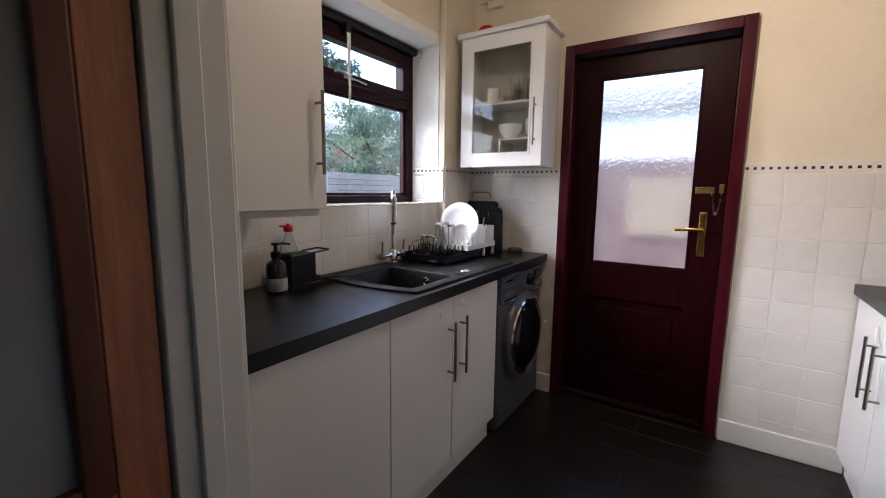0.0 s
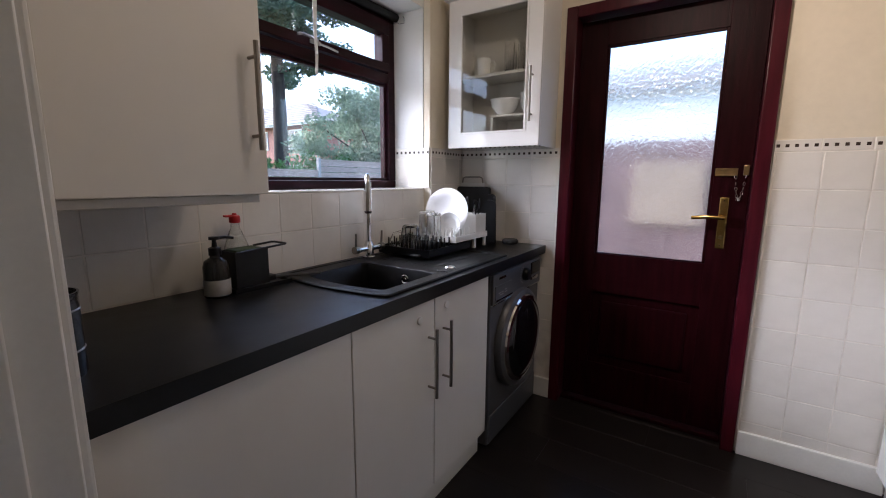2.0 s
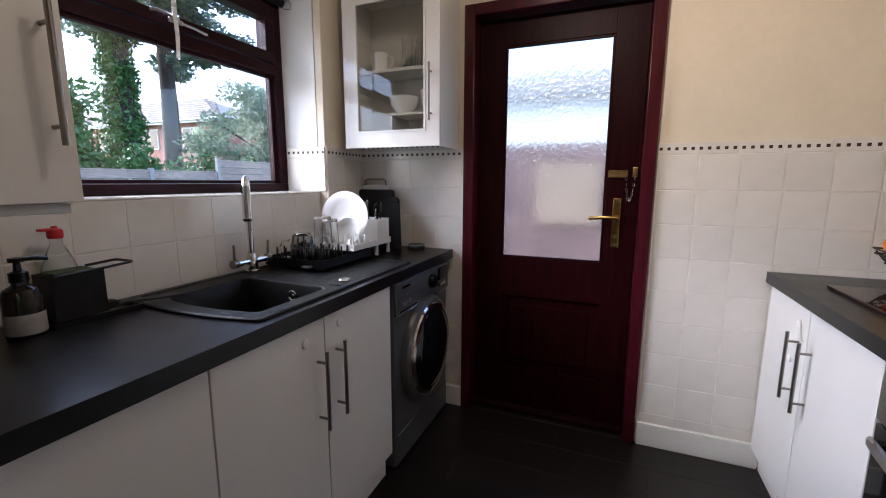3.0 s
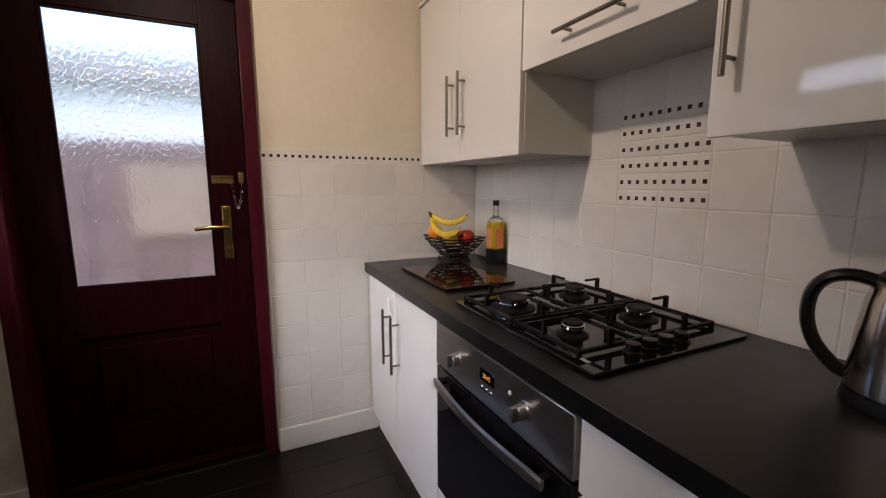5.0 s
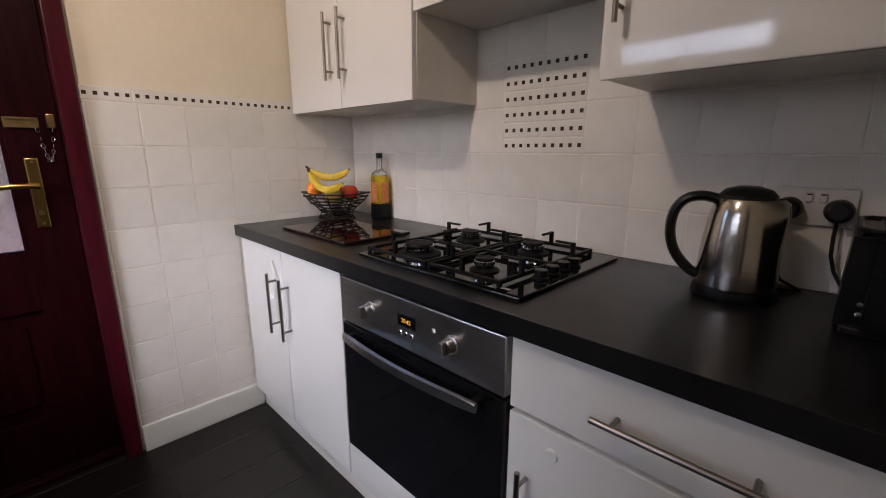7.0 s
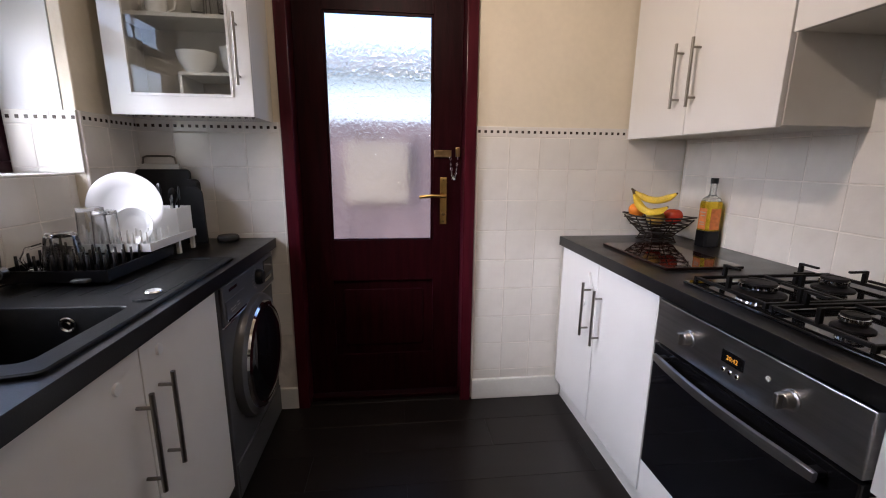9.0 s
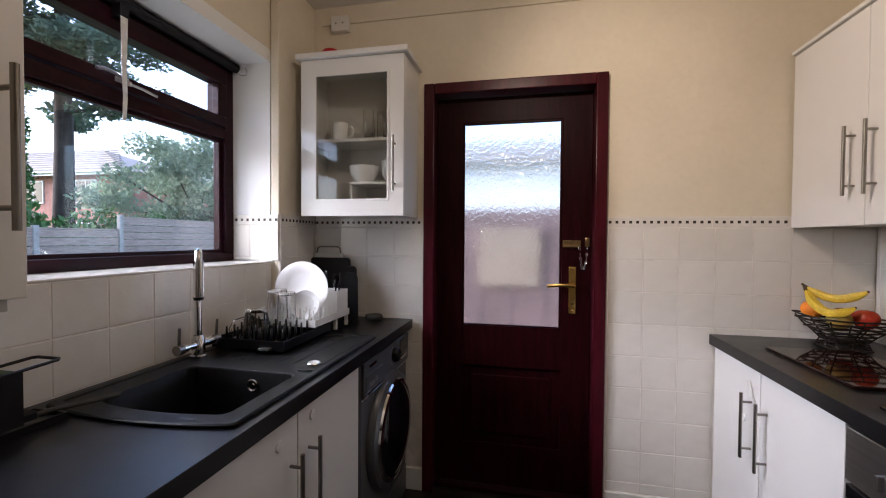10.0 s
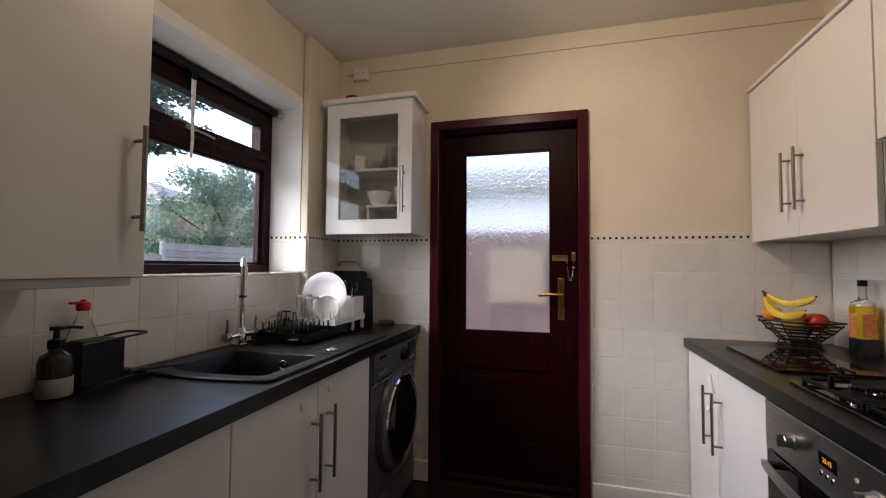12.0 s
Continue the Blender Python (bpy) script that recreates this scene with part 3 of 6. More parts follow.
outer = sink_outline(SX0, SX1, SY0, SY1, 0.014, 0.035)
inner = sink_outline(BX0, BX1, BY0, BY1, 0.022, 0.022)
lower = sink_outline(BX0 + 0.012, BX1 - 0.012, BY0 + 0.012, BY1 - 0.012, 0.03, 0.022)
lip = sink_outline(SX0 + 0.022, SX1 - 0.022, SY0 + 0.022, SY1 - 0.022, 0.010, 0.033)
bm = bmesh.new()
l0, l1, l2, l3, l4 = loop(bm, outer, WT + 0.0005), loop(bm, outer, zt - 0.003), loop(bm, sink_outline(SX0 + 0.004, SX1 - 0.004, SY0 + 0.004, SY1 - 0.004, 0.012, 0.035), zt), loop(bm, lip, zt), loop(bm, sink_outline(SX0 + 0.027, SX1 - 0.027, SY0 + 0.027, SY1 - 0.027, 0.009, 0.033), zt - 0.004)
for a, b in ((l0, l1), (l1, l2), (l2, l3), (l3, l4)):
    band(bm, a, b)
part("rim", bm, M_SINK, sink)
bm = bmesh.new()
d0 = loop(bm, sink_outline(SX0 + 0.027, SX1 - 0.027, SY0 + 0.027, SY1 - 0.027, 0.009, 0.033), zt - 0.004)
d1, d2, d3 = loop(bm, inner, zt - 0.004), loop(bm, sink_outline(BX0 + 0.003, BX1 - 0.003, BY0 + 0.003, BY1 - 0.003, 0.022, 0.022), zt - 0.008), loop(bm, lower, 0.735)
d4 = loop(bm, sink_outline(BX0 + 0.03, BX1 - 0.03, BY0 + 0.03, BY1 - 0.03, 0.05, 0.02), 0.716)
for a, b in ((d0, d1), (d1, d2), (d2, d3), (d3, d4)):
    band(bm, a, b)
bm.faces.new(d4)
part("bowl", bm, M_SINK, sink, "deep black bowl with the drainer beside it")
part("front_ledge", B((-0.968, 1.545, zt - 0.004, SX1 - 0.022, SY1 - 0.024, zt + 0.0005), bevel=0.0015), M_SINK, sink)
for k in range(6):
    x = -1.30 + k * 0.055
    part("drainer_rib", B((x, BY1 + 0.09, zt - 0.0042, x + 0.006, SY1 - 0.06, zt - 0.0032), bevel=0.0004), M_SINK, sink)
part("maker_mark", B((-1.035, 1.158, zt - 0.0005, -0.995, 1.170, zt + 0.0006)), M_BLACK, sink)
bm = bmesh.new()
lathe(bm, [(0.0, 0.004), (0.006, 0.004), (0.008, 0.001), (0.013, 0.001), (0.017, 0.004), (0.020, 0.002), (0.020, 0.0)], (-1.10, BY1 - 0.006, 0.865), 24, Vector((0, -1, 0)))
part("overflow_ring", bm, M_CHROME, sink, "chrome overflow ring")
bm = bmesh.new()
lathe(bm, [(0.022, 0.0), (0.022, 0.005), (0.019, 0.008), (0.0, 0.008)], (-0.945, 1.603, zt), 28)
part("waste_control", bm, M_CHROME, sink, "chrome pop-up waste knob")
bm = bmesh.new()
lathe(bm, [(0.042, 0.0), (0.04, 0.003), (0.0, 0.004)], ((BX0 + BX1) / 2, (BY0 + BY1) / 2, 0.715), 28)
part("waste", bm, M_CHROME, sink, "chrome waste")
M_SLATE = material("dark_grey_rubber", (0.05, 0.05, 0.05), 0.55, var=0.2, scale=30)

# ---------------------------------------------------------------- door furniture
dh = part("door_handle", B((-0.068, LY0 - 0.005, 0.952, -0.032, LY0 - 0.0005, 1.19), bevel=0.0035, seg=2), M_BRASS, back_door, "polished brass lever handle on a long backplate")
bm = bmesh.new()
rod(bm, (-0.05, LY0 - 0.004, 1.098), (-0.05, LY0 - 0.045, 1.098), 0.010, seg=16)
tube(bm, [(-0.043, LY0 - 0.046, 1.098), (-0.07, LY0 - 0.048, 1.099), (-0.11, LY0 - 0.046, 1.100), (-0.15, LY0 - 0.044, 1.096), (-0.172, LY0 - 0.040, 1.094)], 0.0095, 12)
part("lever", bm, M_BRASS, dh)
bm = bmesh.new()
rod(bm, (-0.05, LY0 - 0.004, 1.005), (-0.05, LY0 - 0.012, 1.005), 0.0085, seg=14)
part("lock_cylinder", bm, M_BRASSD, dh)
for z in (0.966, 1.176):
    bm = bmesh.new()
    lathe(bm, [(0.0045, 0.0), (0.0045, 0.001), (0.0, 0.002)], (-0.05, LY0 - 0.005, z), 10, Vector((0, -1, 0)))
    part("screw", bm, M_BRASSD, dh)

dc = thing("door_chain", (-0.04, LY0, 1.30), "aged brass security chain with its slide", "door chain")
bm = B((-0.098, LY0 - 0.004, 1.288, -0.012, LY0 - 0.0005, 1.322), (-0.092, LY0 - 0.010, 1.288, -0.018, LY0 - 0.004, 1.296), (-0.092, LY0 - 0.010, 1.314, -0.018, LY0 - 0.004, 1.322), bevel=0.001)
part("slide", bm, M_BRASSD, dc)
part("keeper", B((0.008, LY0 - 0.012, 1.29, 0.030, LY0 - 0.0005, 1.336), bevel=0.003, seg=2), M_BRASSD, dc)
links = [(-0.018 + 0.037 * (i / 13), 1.296 - 0.115 * math.sin(math.pi * min(1, (i + 0.3) / 13.6)) ** 0.8) for i in range(14)]
for i, (x, z) in enumerate(links):
    bm = bmesh.new()
    j = min(i + 1, 13)
    d = Vector((links[j][0] - links[max(0, j - 1)][0], 0, links[j][1] - links[max(0, j - 1)][1])).normalized()
    n = Vector((0, 1, 0)) if i % 2 else d.cross(Vector((0, 1, 0)))
    tube(bm, [Vector((x, LY0 - 0.012, z)) + d * (0.0085 * math.cos(a)) + n * (0.0045 * math.sin(a)) for a in [k * math.tau / 10 for k in range(10)]], 0.0014, 6, True)
    part("link", bm, M_CHROME, dc)

# junction box and cable trunking high on the door wall
jb = thing("junction_box", (-1.265, YD, 2.46), "white square junction box high on the wall", "junction box")
part("box", B((-1.313, YD - 0.032, 2.428, -1.217, YD + TH, 2.508), bevel=0.006, seg=2), M_CARC, jb)
for x in (-1.285, -1.245):
    bm = bmesh.new()
    lathe(bm, [(0.004, 0.0), (0.004, 0.001), (0.0, 0.001)], (x, YD - 0.032, 2.468), 10, Vector((0, -1, 0)))
    part("screw", bm, M_SOFTBLK, jb)
solo("cable_trunking", B((-1.2165, YD - 0.004, 2.476, 1.19, YD + TH, 2.488), bevel=0.0015), M_WALL, "thin painted cable trunking along the wall", "trunking")
solo("cable_trunking", B((-1.38, YD - 0.004, 2.476, -1.3135, YD + TH, 2.484), bevel=0.0015), M_WALL, "short painted cable trunking beside the box", "trunking")
bm = bmesh.new()
lathe(bm, [(0.0, 0.0), (0.055, 0.0), (0.062, 0.006), (0.060, 0.026), (0.04, 0.056), (0.0, 0.066)], (-1.255, 2.34, GT + 0.028), 32)
solo("red_lid", bm, M_RED, "red plastic bowl upturned on the glazed cupboard", "bowl")

# ---------------------------------------------------------------- inside the glazed cupboard
def mug(at, r, h, mat, turn, name, label, group=""):
    t = thing(name, at, label, "mug", group)
    bm = bmesh.new()
    lathe(bm, [(0.0, 0.0), (r * 0.86, 0.0), (r * 0.95, 0.004), (r, h * 0.3), (r * 1.02, h), (r * 0.94, h), (r * 0.9, h * 0.3), (r * 0.85, 0.008), (0.0, 0.007)], at, 28)
    part("body", bm, mat, t)
    c, s = math.cos(turn), math.sin(turn)
    bm = bmesh.new()
    tube(bm, [Vector(at) + Vector((c * (r * 0.97 + d), s * (r * 0.97 + d), h * f)) for d, f in ((0, 0.82), (r * 0.5, 0.84), (r * 0.75, 0.6), (r * 0.6, 0.32), (0, 0.18))], 0.005, 8)
    part("handle", bm, mat, t)
    return t


def bowl(at, r, h, label):
    bm = bmesh.new()
    lathe(bm, [(0.0, 0.0), (r * 0.5, 0.0), (r * 0.52, 0.006), (r * 0.9, h * 0.5), (r, h), (r * 0.96, h), (r * 0.84, h * 0.5), (r * 0.45, 0.012), (0.0, 0.010)], at, 32)
    return solo("bowl", bm, M_CERAM, label, "bowl", "crockery in the cupboard")


def tumbler(at, r, h, label, group, flip=False, ribs=0):
    prof = [(0.0, 0.0), (r * 0.85, 0.0), (r * 0.88, 0.003), (r, h), (r * 0.955, h), (r * 0.84, 0.012), (0.0, 0.010)]
    if flip:
        prof = [(a, h - b) for a, b in prof]
    bm = bmesh.new()
    lathe(bm, prof, at, 36)
    if ribs:
        for v in bm.verts:
            dx, dy = v.co.x - at[0], v.co.y - at[1]
            rr = math.hypot(dx, dy)
            if rr > r * 0.5 and 0.015 < v.co.z - at[2] < h + 1:
                k = 1 + 0.025 * math.cos(ribs * math.atan2(dy, dx))
                v.co.x, v.co.y = at[0] + dx * k, at[1] + dy * k
    return solo("drinking_glass", bm, M_GLASS, label, "glass", group)


mug((-1.200, 2.33, SH2), 0.038, 0.088, M_CERAM, 0.2, "mug", "white china mug on the cupboard shelf", "crockery in the cupboard")
mug((-1.265, 2.42, SH2), 0.034, 0.10, M_CERAM, 2.2, "mug", "white china mug at the back of the shelf", "crockery in the cupboard")
for x, y, r, h in ((-1.045, 2.32, 0.026, 0.145), (-1.00, 2.39, 0.027, 0.15), (-0.945, 2.33, 0.03, 0.11), (-0.90, 2.40, 0.03, 0.13), (-1.08, 2.42, 0.03, 0.13)):
    tumbler((x, y, SH2), r, h, "clear drinking glass on the cupboard shelf", "glasses in the cupboard")
riser = thing("shelf_riser", (-0.98, 2.36, GB + 0.016), "white shelf riser inside the glazed cupboard", "shelf riser")
RT = 1.548 + 0.052
part("riser_top", B((-1.125, 2.275, RT - 0.012, GR - 0.02, 2.47, RT), bevel=0.002), M_CARC, riser)
for x in (-1.125, GR - 0.032):
    part("riser_leg", B((x, 2.28, GB + 0.0165, x + 0.012, 2.465, RT - 0.0125)), M_CARC, riser)
bowl((-1.075, 2.345, RT), 0.075, 0.082, "white china bowl on the shelf riser")
bowl((-0.935, 2.375, RT), 0.06, 0.075, "white china bowl stacked at the side")
bowl((-0.935, 2.375, RT + 0.035), 0.062, 0.075, "white china bowl stacked on another")
bm = bmesh.new()
lathe(bm, [(0.0, 0.0), (0.05, 0.0), (0.085, 0.012), (0.085, 0.015), (0.05, 0.004), (0.0, 0.004)], (-0.98, 2.36, GB + 0.0165), 32)
solo("plate", bm, M_CERAM, "white china plate under the shelf riser", "plate")
tumbler((-1.215, 2.34, GB + 0.0165), 0.028, 0.075, "clear glass at the cupboard's foot", "glasses in the cupboard")
mug((-0.955, 2.345, GB + 0.033), 0.03, 0.05, M_CERAM, 0.5, "cup", "small white cup on a plate", "crockery in the cupboard")

# ---------------------------------------------------------------- tap
tap = thing("mixer_tap", (-1.375, 1.595, zt), "chrome monobloc mixer tap with two levers", "tap")
TX, TY = -1.375, 1.598
bm = bmesh.new()
lathe(bm, [(0.0, 0.0), (0.027, 0.0), (0.027, 0.006), (0.021, 0.010), (0.021, 0.06), (0.017, 0.068), (0.0145, 0.075)], (TX, TY, zt), 28)
part("body", bm, M_CHROME, tap)
bm = bmesh.new()
rod(bm, (TX, TY - 0.085, zt + 0.042), (TX, TY + 0.085, zt + 0.042), 0.0125, seg=20)
part("crossbar", bm, M_CHROME, tap)
for s in (-1, 1):
    bm = bmesh.new()
    rod(bm, (TX, TY + s * 0.07, zt + 0.042), (TX, TY + s * 0.092, zt + 0.042), 0.0165, seg=20)
    rod(bm, (TX, TY + s * 0.082, zt + 0.05), (TX + 0.004, TY + s * 0.084, zt + 0.115), 0.0055, 0.0045, seg=12)
    part("lever", bm, M_NICKEL, tap)
bm = bmesh.new()
pts = [(TX, TY, zt + 0.07), (TX, TY, zt + 0.23)]
for k in range(0, 9):
    a = math.pi * k / 8
    pts.append((TX + 0.026 * (1 - math.cos(a)), TY - 0.028 * (1 - math.cos(a)), zt + 0.325 + 0.038 * math.sin(a)))
pts += [(TX + 0.052, TY - 0.056, zt + 0.29)]
tube(bm, pts, 0.0115, 14)
part("spout", bm, M_CHROME, tap)
bm = bmesh.new()
rod(bm, (TX + 0.052, TY - 0.056, zt + 0.335), (TX + 0.052, TY - 0.056, zt + 0.215), 0.0155, 0.0165, seg=20)
spray = part("pull_out_spray", bm, M_CHROME, tap, "chrome pull-out spray head")
bm = bmesh.new()
rod(bm, (TX + 0.052, TY - 0.056, zt + 0.2148), (TX + 0.052, TY - 0.056, zt + 0.205), 0.0165, 0.014, seg=20)
part("nozzle", bm, M_BLACK, spray, "black rubber nozzle")

# ---------------------------------------------------------------- drying rack
rack = thing("dish_rack", (-1.26, 1.98, zt), "two-tier dish rack, black tray under a white one", "dish rack")


def tray(x0, y0, x1, y1, z, h, t=0.004):
    return B((x0, y0, z, x1, y1, z + t), (x0, y0, z + t, x0 + t, y1, z + h), (x1 - t, y0, z + t, x1, y1, z + h), (x0 + t, y0, z + t, x1 - t, y0 + t, z + h), (x0 + t, y1 - t, z + t, x1 - t, y1, z + h))


bm = tray(-1.405, 1.695, -1.112, 2.06, zt + 0.008, 0.034)
part("black_tray", bm, M_BLACK, rack, "black plastic drip tray")
for x, y in ((-1.38, 1.72), (-1.14, 1.72), (-1.38, 2.03), (-1.14, 2.03)):
    part("foot", B((x - 0.012, y - 0.012, zt, x + 0.012, y + 0.012, zt + 0.0079)), M_BLACK, rack)
bm = tray(-1.405, 1.905, -1.105, 2.232, zt + 0.050, 0.028)
part("white_tray", bm, M_WHITEP, rack, "white plastic upper tray")
for x, y in ((-1.395, 2.222), (-1.115, 2.222), (-1.115, 2.11), (-1.395, 2.11)):
    part("tray_leg", B((x - 0.008, y - 0.008, zt, x + 0.004, y + 0.008, zt + 0.0499)), M_WHITEP, rack)
for i in range(6):
    for j in range(5):
        x, y = -1.375 + i * 0.047, 1.735 + j * 0.042
        bm = bmesh.new()
        rod(bm, (x, y, zt + 0.012), (x, y, zt + 0.078), 0.0055, 0.0035, seg=8)
        part("black_peg", bm, M_BLACK, rack)
for i in range(7):
    for j in range(4):
        x, y = -1.385 + i * 0.043, 1.93 + j * 0.046
        bm = bmesh.new()
        rod(bm, (x, y, zt + 0.053), (x, y, zt + 0.112), 0.0045, 0.003, seg=8)
        part("white_peg", bm, M_WHITEP, rack)
part("tray_spout", B((-1.20, 1.672, zt + 0.010, -1.155, 1.695, zt + 0.02), bevel=0.003), M_SLATE, rack)

chol = thing("cutlery_holder", (-1.165, 2.17, zt + 0.055), "white plastic cutlery holder full of cutlery", "cutlery holder")
bm = tray(-1.226, 2.112, -1.110, 2.222, zt + 0.0545, 0.118, 0.003)
part("holder", bm, M_WHITEP, chol)
random.seed(4)
for i in range(9):
    x, y = random.uniform(-1.21, -1.13), random.uniform(2.13, 2.205)
    dx, dy, h = random.uniform(-0.03, 0.03), random.uniform(-0.02, 0.02), random.uniform(0.125, 0.16)
    bm = bmesh.new()
    z0 = zt + 0.065
    rod(bm, (x, y, z0), (x + dx, y + dy, z0 + h), 0.0025, 0.004, seg=8)
    if i % 3:
        m = Matrix.Translation((x + dx * 1.12, y + dy * 1.12, z0 + h * 1.1)) @ Matrix.Rotation(random.uniform(0, 3), 4, "Z") @ Matrix.Diagonal((0.015, 0.004, 0.027, 1))
        bmesh.ops.create_uvsphere(bm, u_segments=12, v_segments=8, radius=1, matrix=m)
    part("spoon" if i % 3 else "knife", bm, M_BLACK if i in (1, 2, 4, 5, 7) else M_CHROME, chol)


def plate(center, r, tilt, turn, label):
    bm = bmesh.new()
    prof = [(0.0, 0.0), (r * 0.55, 0.0), (r * 0.62, 0.003), (r * 0.97, 0.016), (r, 0.019), (r * 0.97, 0.020), (r * 0.62, 0.008), (r * 0.55, 0.005), (0.0, 0.005)]
    n = Vector((math.sin(turn) * math.cos(tilt), -math.cos(turn) * math.cos(tilt), math.sin(tilt)))
    lathe(bm, prof, center, 48, n)
    return solo("plate", bm, M_CERAM, label, "plate", "plates in the rack")


plate((-1.252, 2.065, zt + 0.062 + 0.122), 0.122, 0.12, 0.12, "white china dinner plate upright in the rack")
plate((-1.215, 2.03, zt + 0.054 + 0.066), 0.066, 0.16, 0.12, "small white china plate upright in the rack")
tumbler((-1.30, 1.945, zt + 0.0545), 0.042, 0.140, "tall ribbed glass upside down in the rack", "glasses in the rack", True, 12)
tumbler((-1.245, 1.925, zt + 0.0545), 0.038, 0.132, "ribbed glass upside down in the rack", "glasses in the rack", True, 12)
gm = thing("glass_mug", (-1.315, 1.79, zt + 0.012), "clear glass mug upside down in the tray", "mug")
at = (-1.295, 1.80, zt + 0.0125)
bm = bmesh.new()
lathe(bm, [(0.0, 0.122), (0.032, 0.122), (0.040, 0.113), (0.058, 0.0), (0.056, 0.0), (0.038, 0.111), (0.0, 0.118)], at, 36)
part("body", bm, M_GLASS, gm)
bm = bmesh.new()
tube(bm, [Vector(at) + Vector(p) for p in ((-0.036, -0.041, 0.025), (-0.054, -0.062, 0.027), (-0.062, -0.071, 0.055), (-0.052, -0.060, 0.085), (-0.029, -0.033, 0.093))], 0.0055, 10)
part("handle", bm, M_GLASS, gm)

# boards and trays leaning in the corner
def slab(name, x0, x1, z0, z1, y, t, r, lean, mat, label, category, hole=False):
    bm = bmesh.new()
    box(bm, x0, y, z0, x1, y + t, z1)
    es = [e for e in bm.edges if abs(e.verts[0].co.y - e.verts[1].co.y) > t * 0.5 and min(v.co.z for v in e.verts) > z0 + 0.01]
    bmesh.ops.bevel(bm, geom=es, offset=r, segments=5, affect="EDGES", profile=0.5)
    bmesh.ops.transform(bm, matrix=Matrix.Translation((0, y, z0)) @ Matrix.Rotation(-lean, 4, "X") @ Matrix.Translation((0, -y, -z0)), verts=bm.verts)
    return solo(name, bm, mat, label, category)


WB = WT + 0.001
board = thing("chopping_board", (-1.34, 2.47, WB), "pale chopping board with a wire loop handle", "chopping board")
part("board", B((-1.42, 2.468, WB, -1.25, 2.479, 1.245), bevel=0.003), M_WHITEP, board)
bm = bmesh.new()
tube(bm, [(-1.405, 2.473, 1.243), (-1.40, 2.473, 1.272), (-1.385, 2.473, 1.279), (-1.285, 2.473, 1.279), (-1.27, 2.473, 1.272), (-1.265, 2.473, 1.243)], 0.004, 8)
part("loop_handle", bm, M_NICKEL, board)
slab("baking_tray", -1.417, -1.195, WB, 1.222, 2.437, 0.016, 0.018, -0.03, M_BLACK, "black baking tray leaning in the corner", "baking tray")
slab("tray", -1.20, -1.145, WB, 1.18, 2.395, 0.03, 0.02, -0.06, M_SOFTBLK, "dark folded tray standing on edge", "tray")
slab("chopping_board", -1.20, -1.118, WB, 1.15, 2.36, 0.012, 0.03, -0.05, M_SOFTBLK, "black chopping board leaning on the trays", "chopping board")
bm = bmesh.new()
lathe(bm, [(0.0, 0.0), (0.042, 0.0), (0.046, 0.006), (0.046, 0.018), (0.040, 0.025), (0.0, 0.026)], (-1.055, 2.425, WT + 0.0005), 32)
solo("sink_plug", bm, M_SLATE, "dark grey round stopper on the worktop", "stopper")

# ---------------------------------------------------------------- soap, detergent, caddy, canister
caddy = thing("sink_caddy", (-1.36, 1.0, WT), "black sponge caddy with a cloth rail", "sink caddy")
part("drip_tray", tray(-1.405, 0.925, -1.305, 1.13, WT + 0.0005, 0.014), M_BLACK, caddy)
part("box", tray(-1.40, 0.935, -1.315, 1.05, WT + 0.0155, 0.115, 0.003), M_SOFTBLK, caddy)
bm = bmesh.new()
tube(bm, [(-1.318, 0.94, 1.030), (-1.318, 1.05, 1.036), (-1.318, 1.12, 1.040), (-1.326, 1.128, 1.040), (-1.388, 1.128, 1.040), (-1.396, 1.12, 1.040), (-1.396, 1.05, 1.036)], 0.0038, 8)
part("cloth_rail", bm, M_BLACK, caddy)
M_SPONGE = material("green_sponge", (0.05, 0.07, 0.03), 0.9, var=0.3, scale=60, bump=0.6, bump_scale=300)
solo("sponge", B((-1.39, 0.945, WT + 0.03, -1.325, 1.04, WT + 0.136), bevel=0.006, seg=2), M_SPONGE, "green scouring sponge in the caddy", "sponge")
brush = thing("dish_brush", (-1.30, 1.10, WT), "black dish brush lying by the sink", "brush")
bm = bmesh.new()
tube(bm, [(-1.34, 1.07, WT + 0.022), (-1.32, 1.11, WT + 0.026), (-1.30, 1.17, WT + 0.022), (-1.28, 1.235, WT + 0.019)], 0.006, 8)
part("brush_handle", bm, M_SLATE, brush)
part("bristles", B((-1.36, 1.045, WT + 0.0148, -1.325, 1.085, WT + 0.035), bevel=0.004), M_SOFTBLK, brush)

soap = thing("soap_dispenser", (-1.335, 0.885, WT), "dark soap dispenser with a pump and pale label", "soap dispenser")
M_AMBER = material("smoked_bottle", (0.05, 0.045, 0.04), 0.12, trans=0.55, ior=1.45)
bm = bmesh.new()
lathe(bm, [(0.0, 0.0), (0.034, 0.0), (0.037, 0.004), (0.037, 0.095), (0.032, 0.112), (0.016, 0.122), (0.014, 0.135), (0.0, 0.135)], (-1.335, 0.885, WT + 0.0005), 32)
part("bottle", bm, M_AMBER, soap)
bm = bmesh.new()
lathe(bm, [(0.0372, 0.008), (0.0378, 0.009), (0.0378, 0.055), (0.0372, 0.056)], (-1.335, 0.885, WT + 0.0005), 32)
part("label", bm, M_LABEL, soap, "pale paper label")
bm = bmesh.new()
lathe(bm, [(0.018, 0.0), (0.018, 0.022), (0.008, 0.026), (0.006, 0.046), (0.015, 0.047), (0.015, 0.056), (0.0, 0.058)], (-1.335, 0.885, WT + 0.130), 20)
tube(bm, [(-1.335, 0.885, WT + 0.181), (-1.328, 0.915, WT + 0.182), (-1.322, 0.938, WT + 0.177)], 0.0045, 8)
part("pump", bm, M_BLACK, soap)

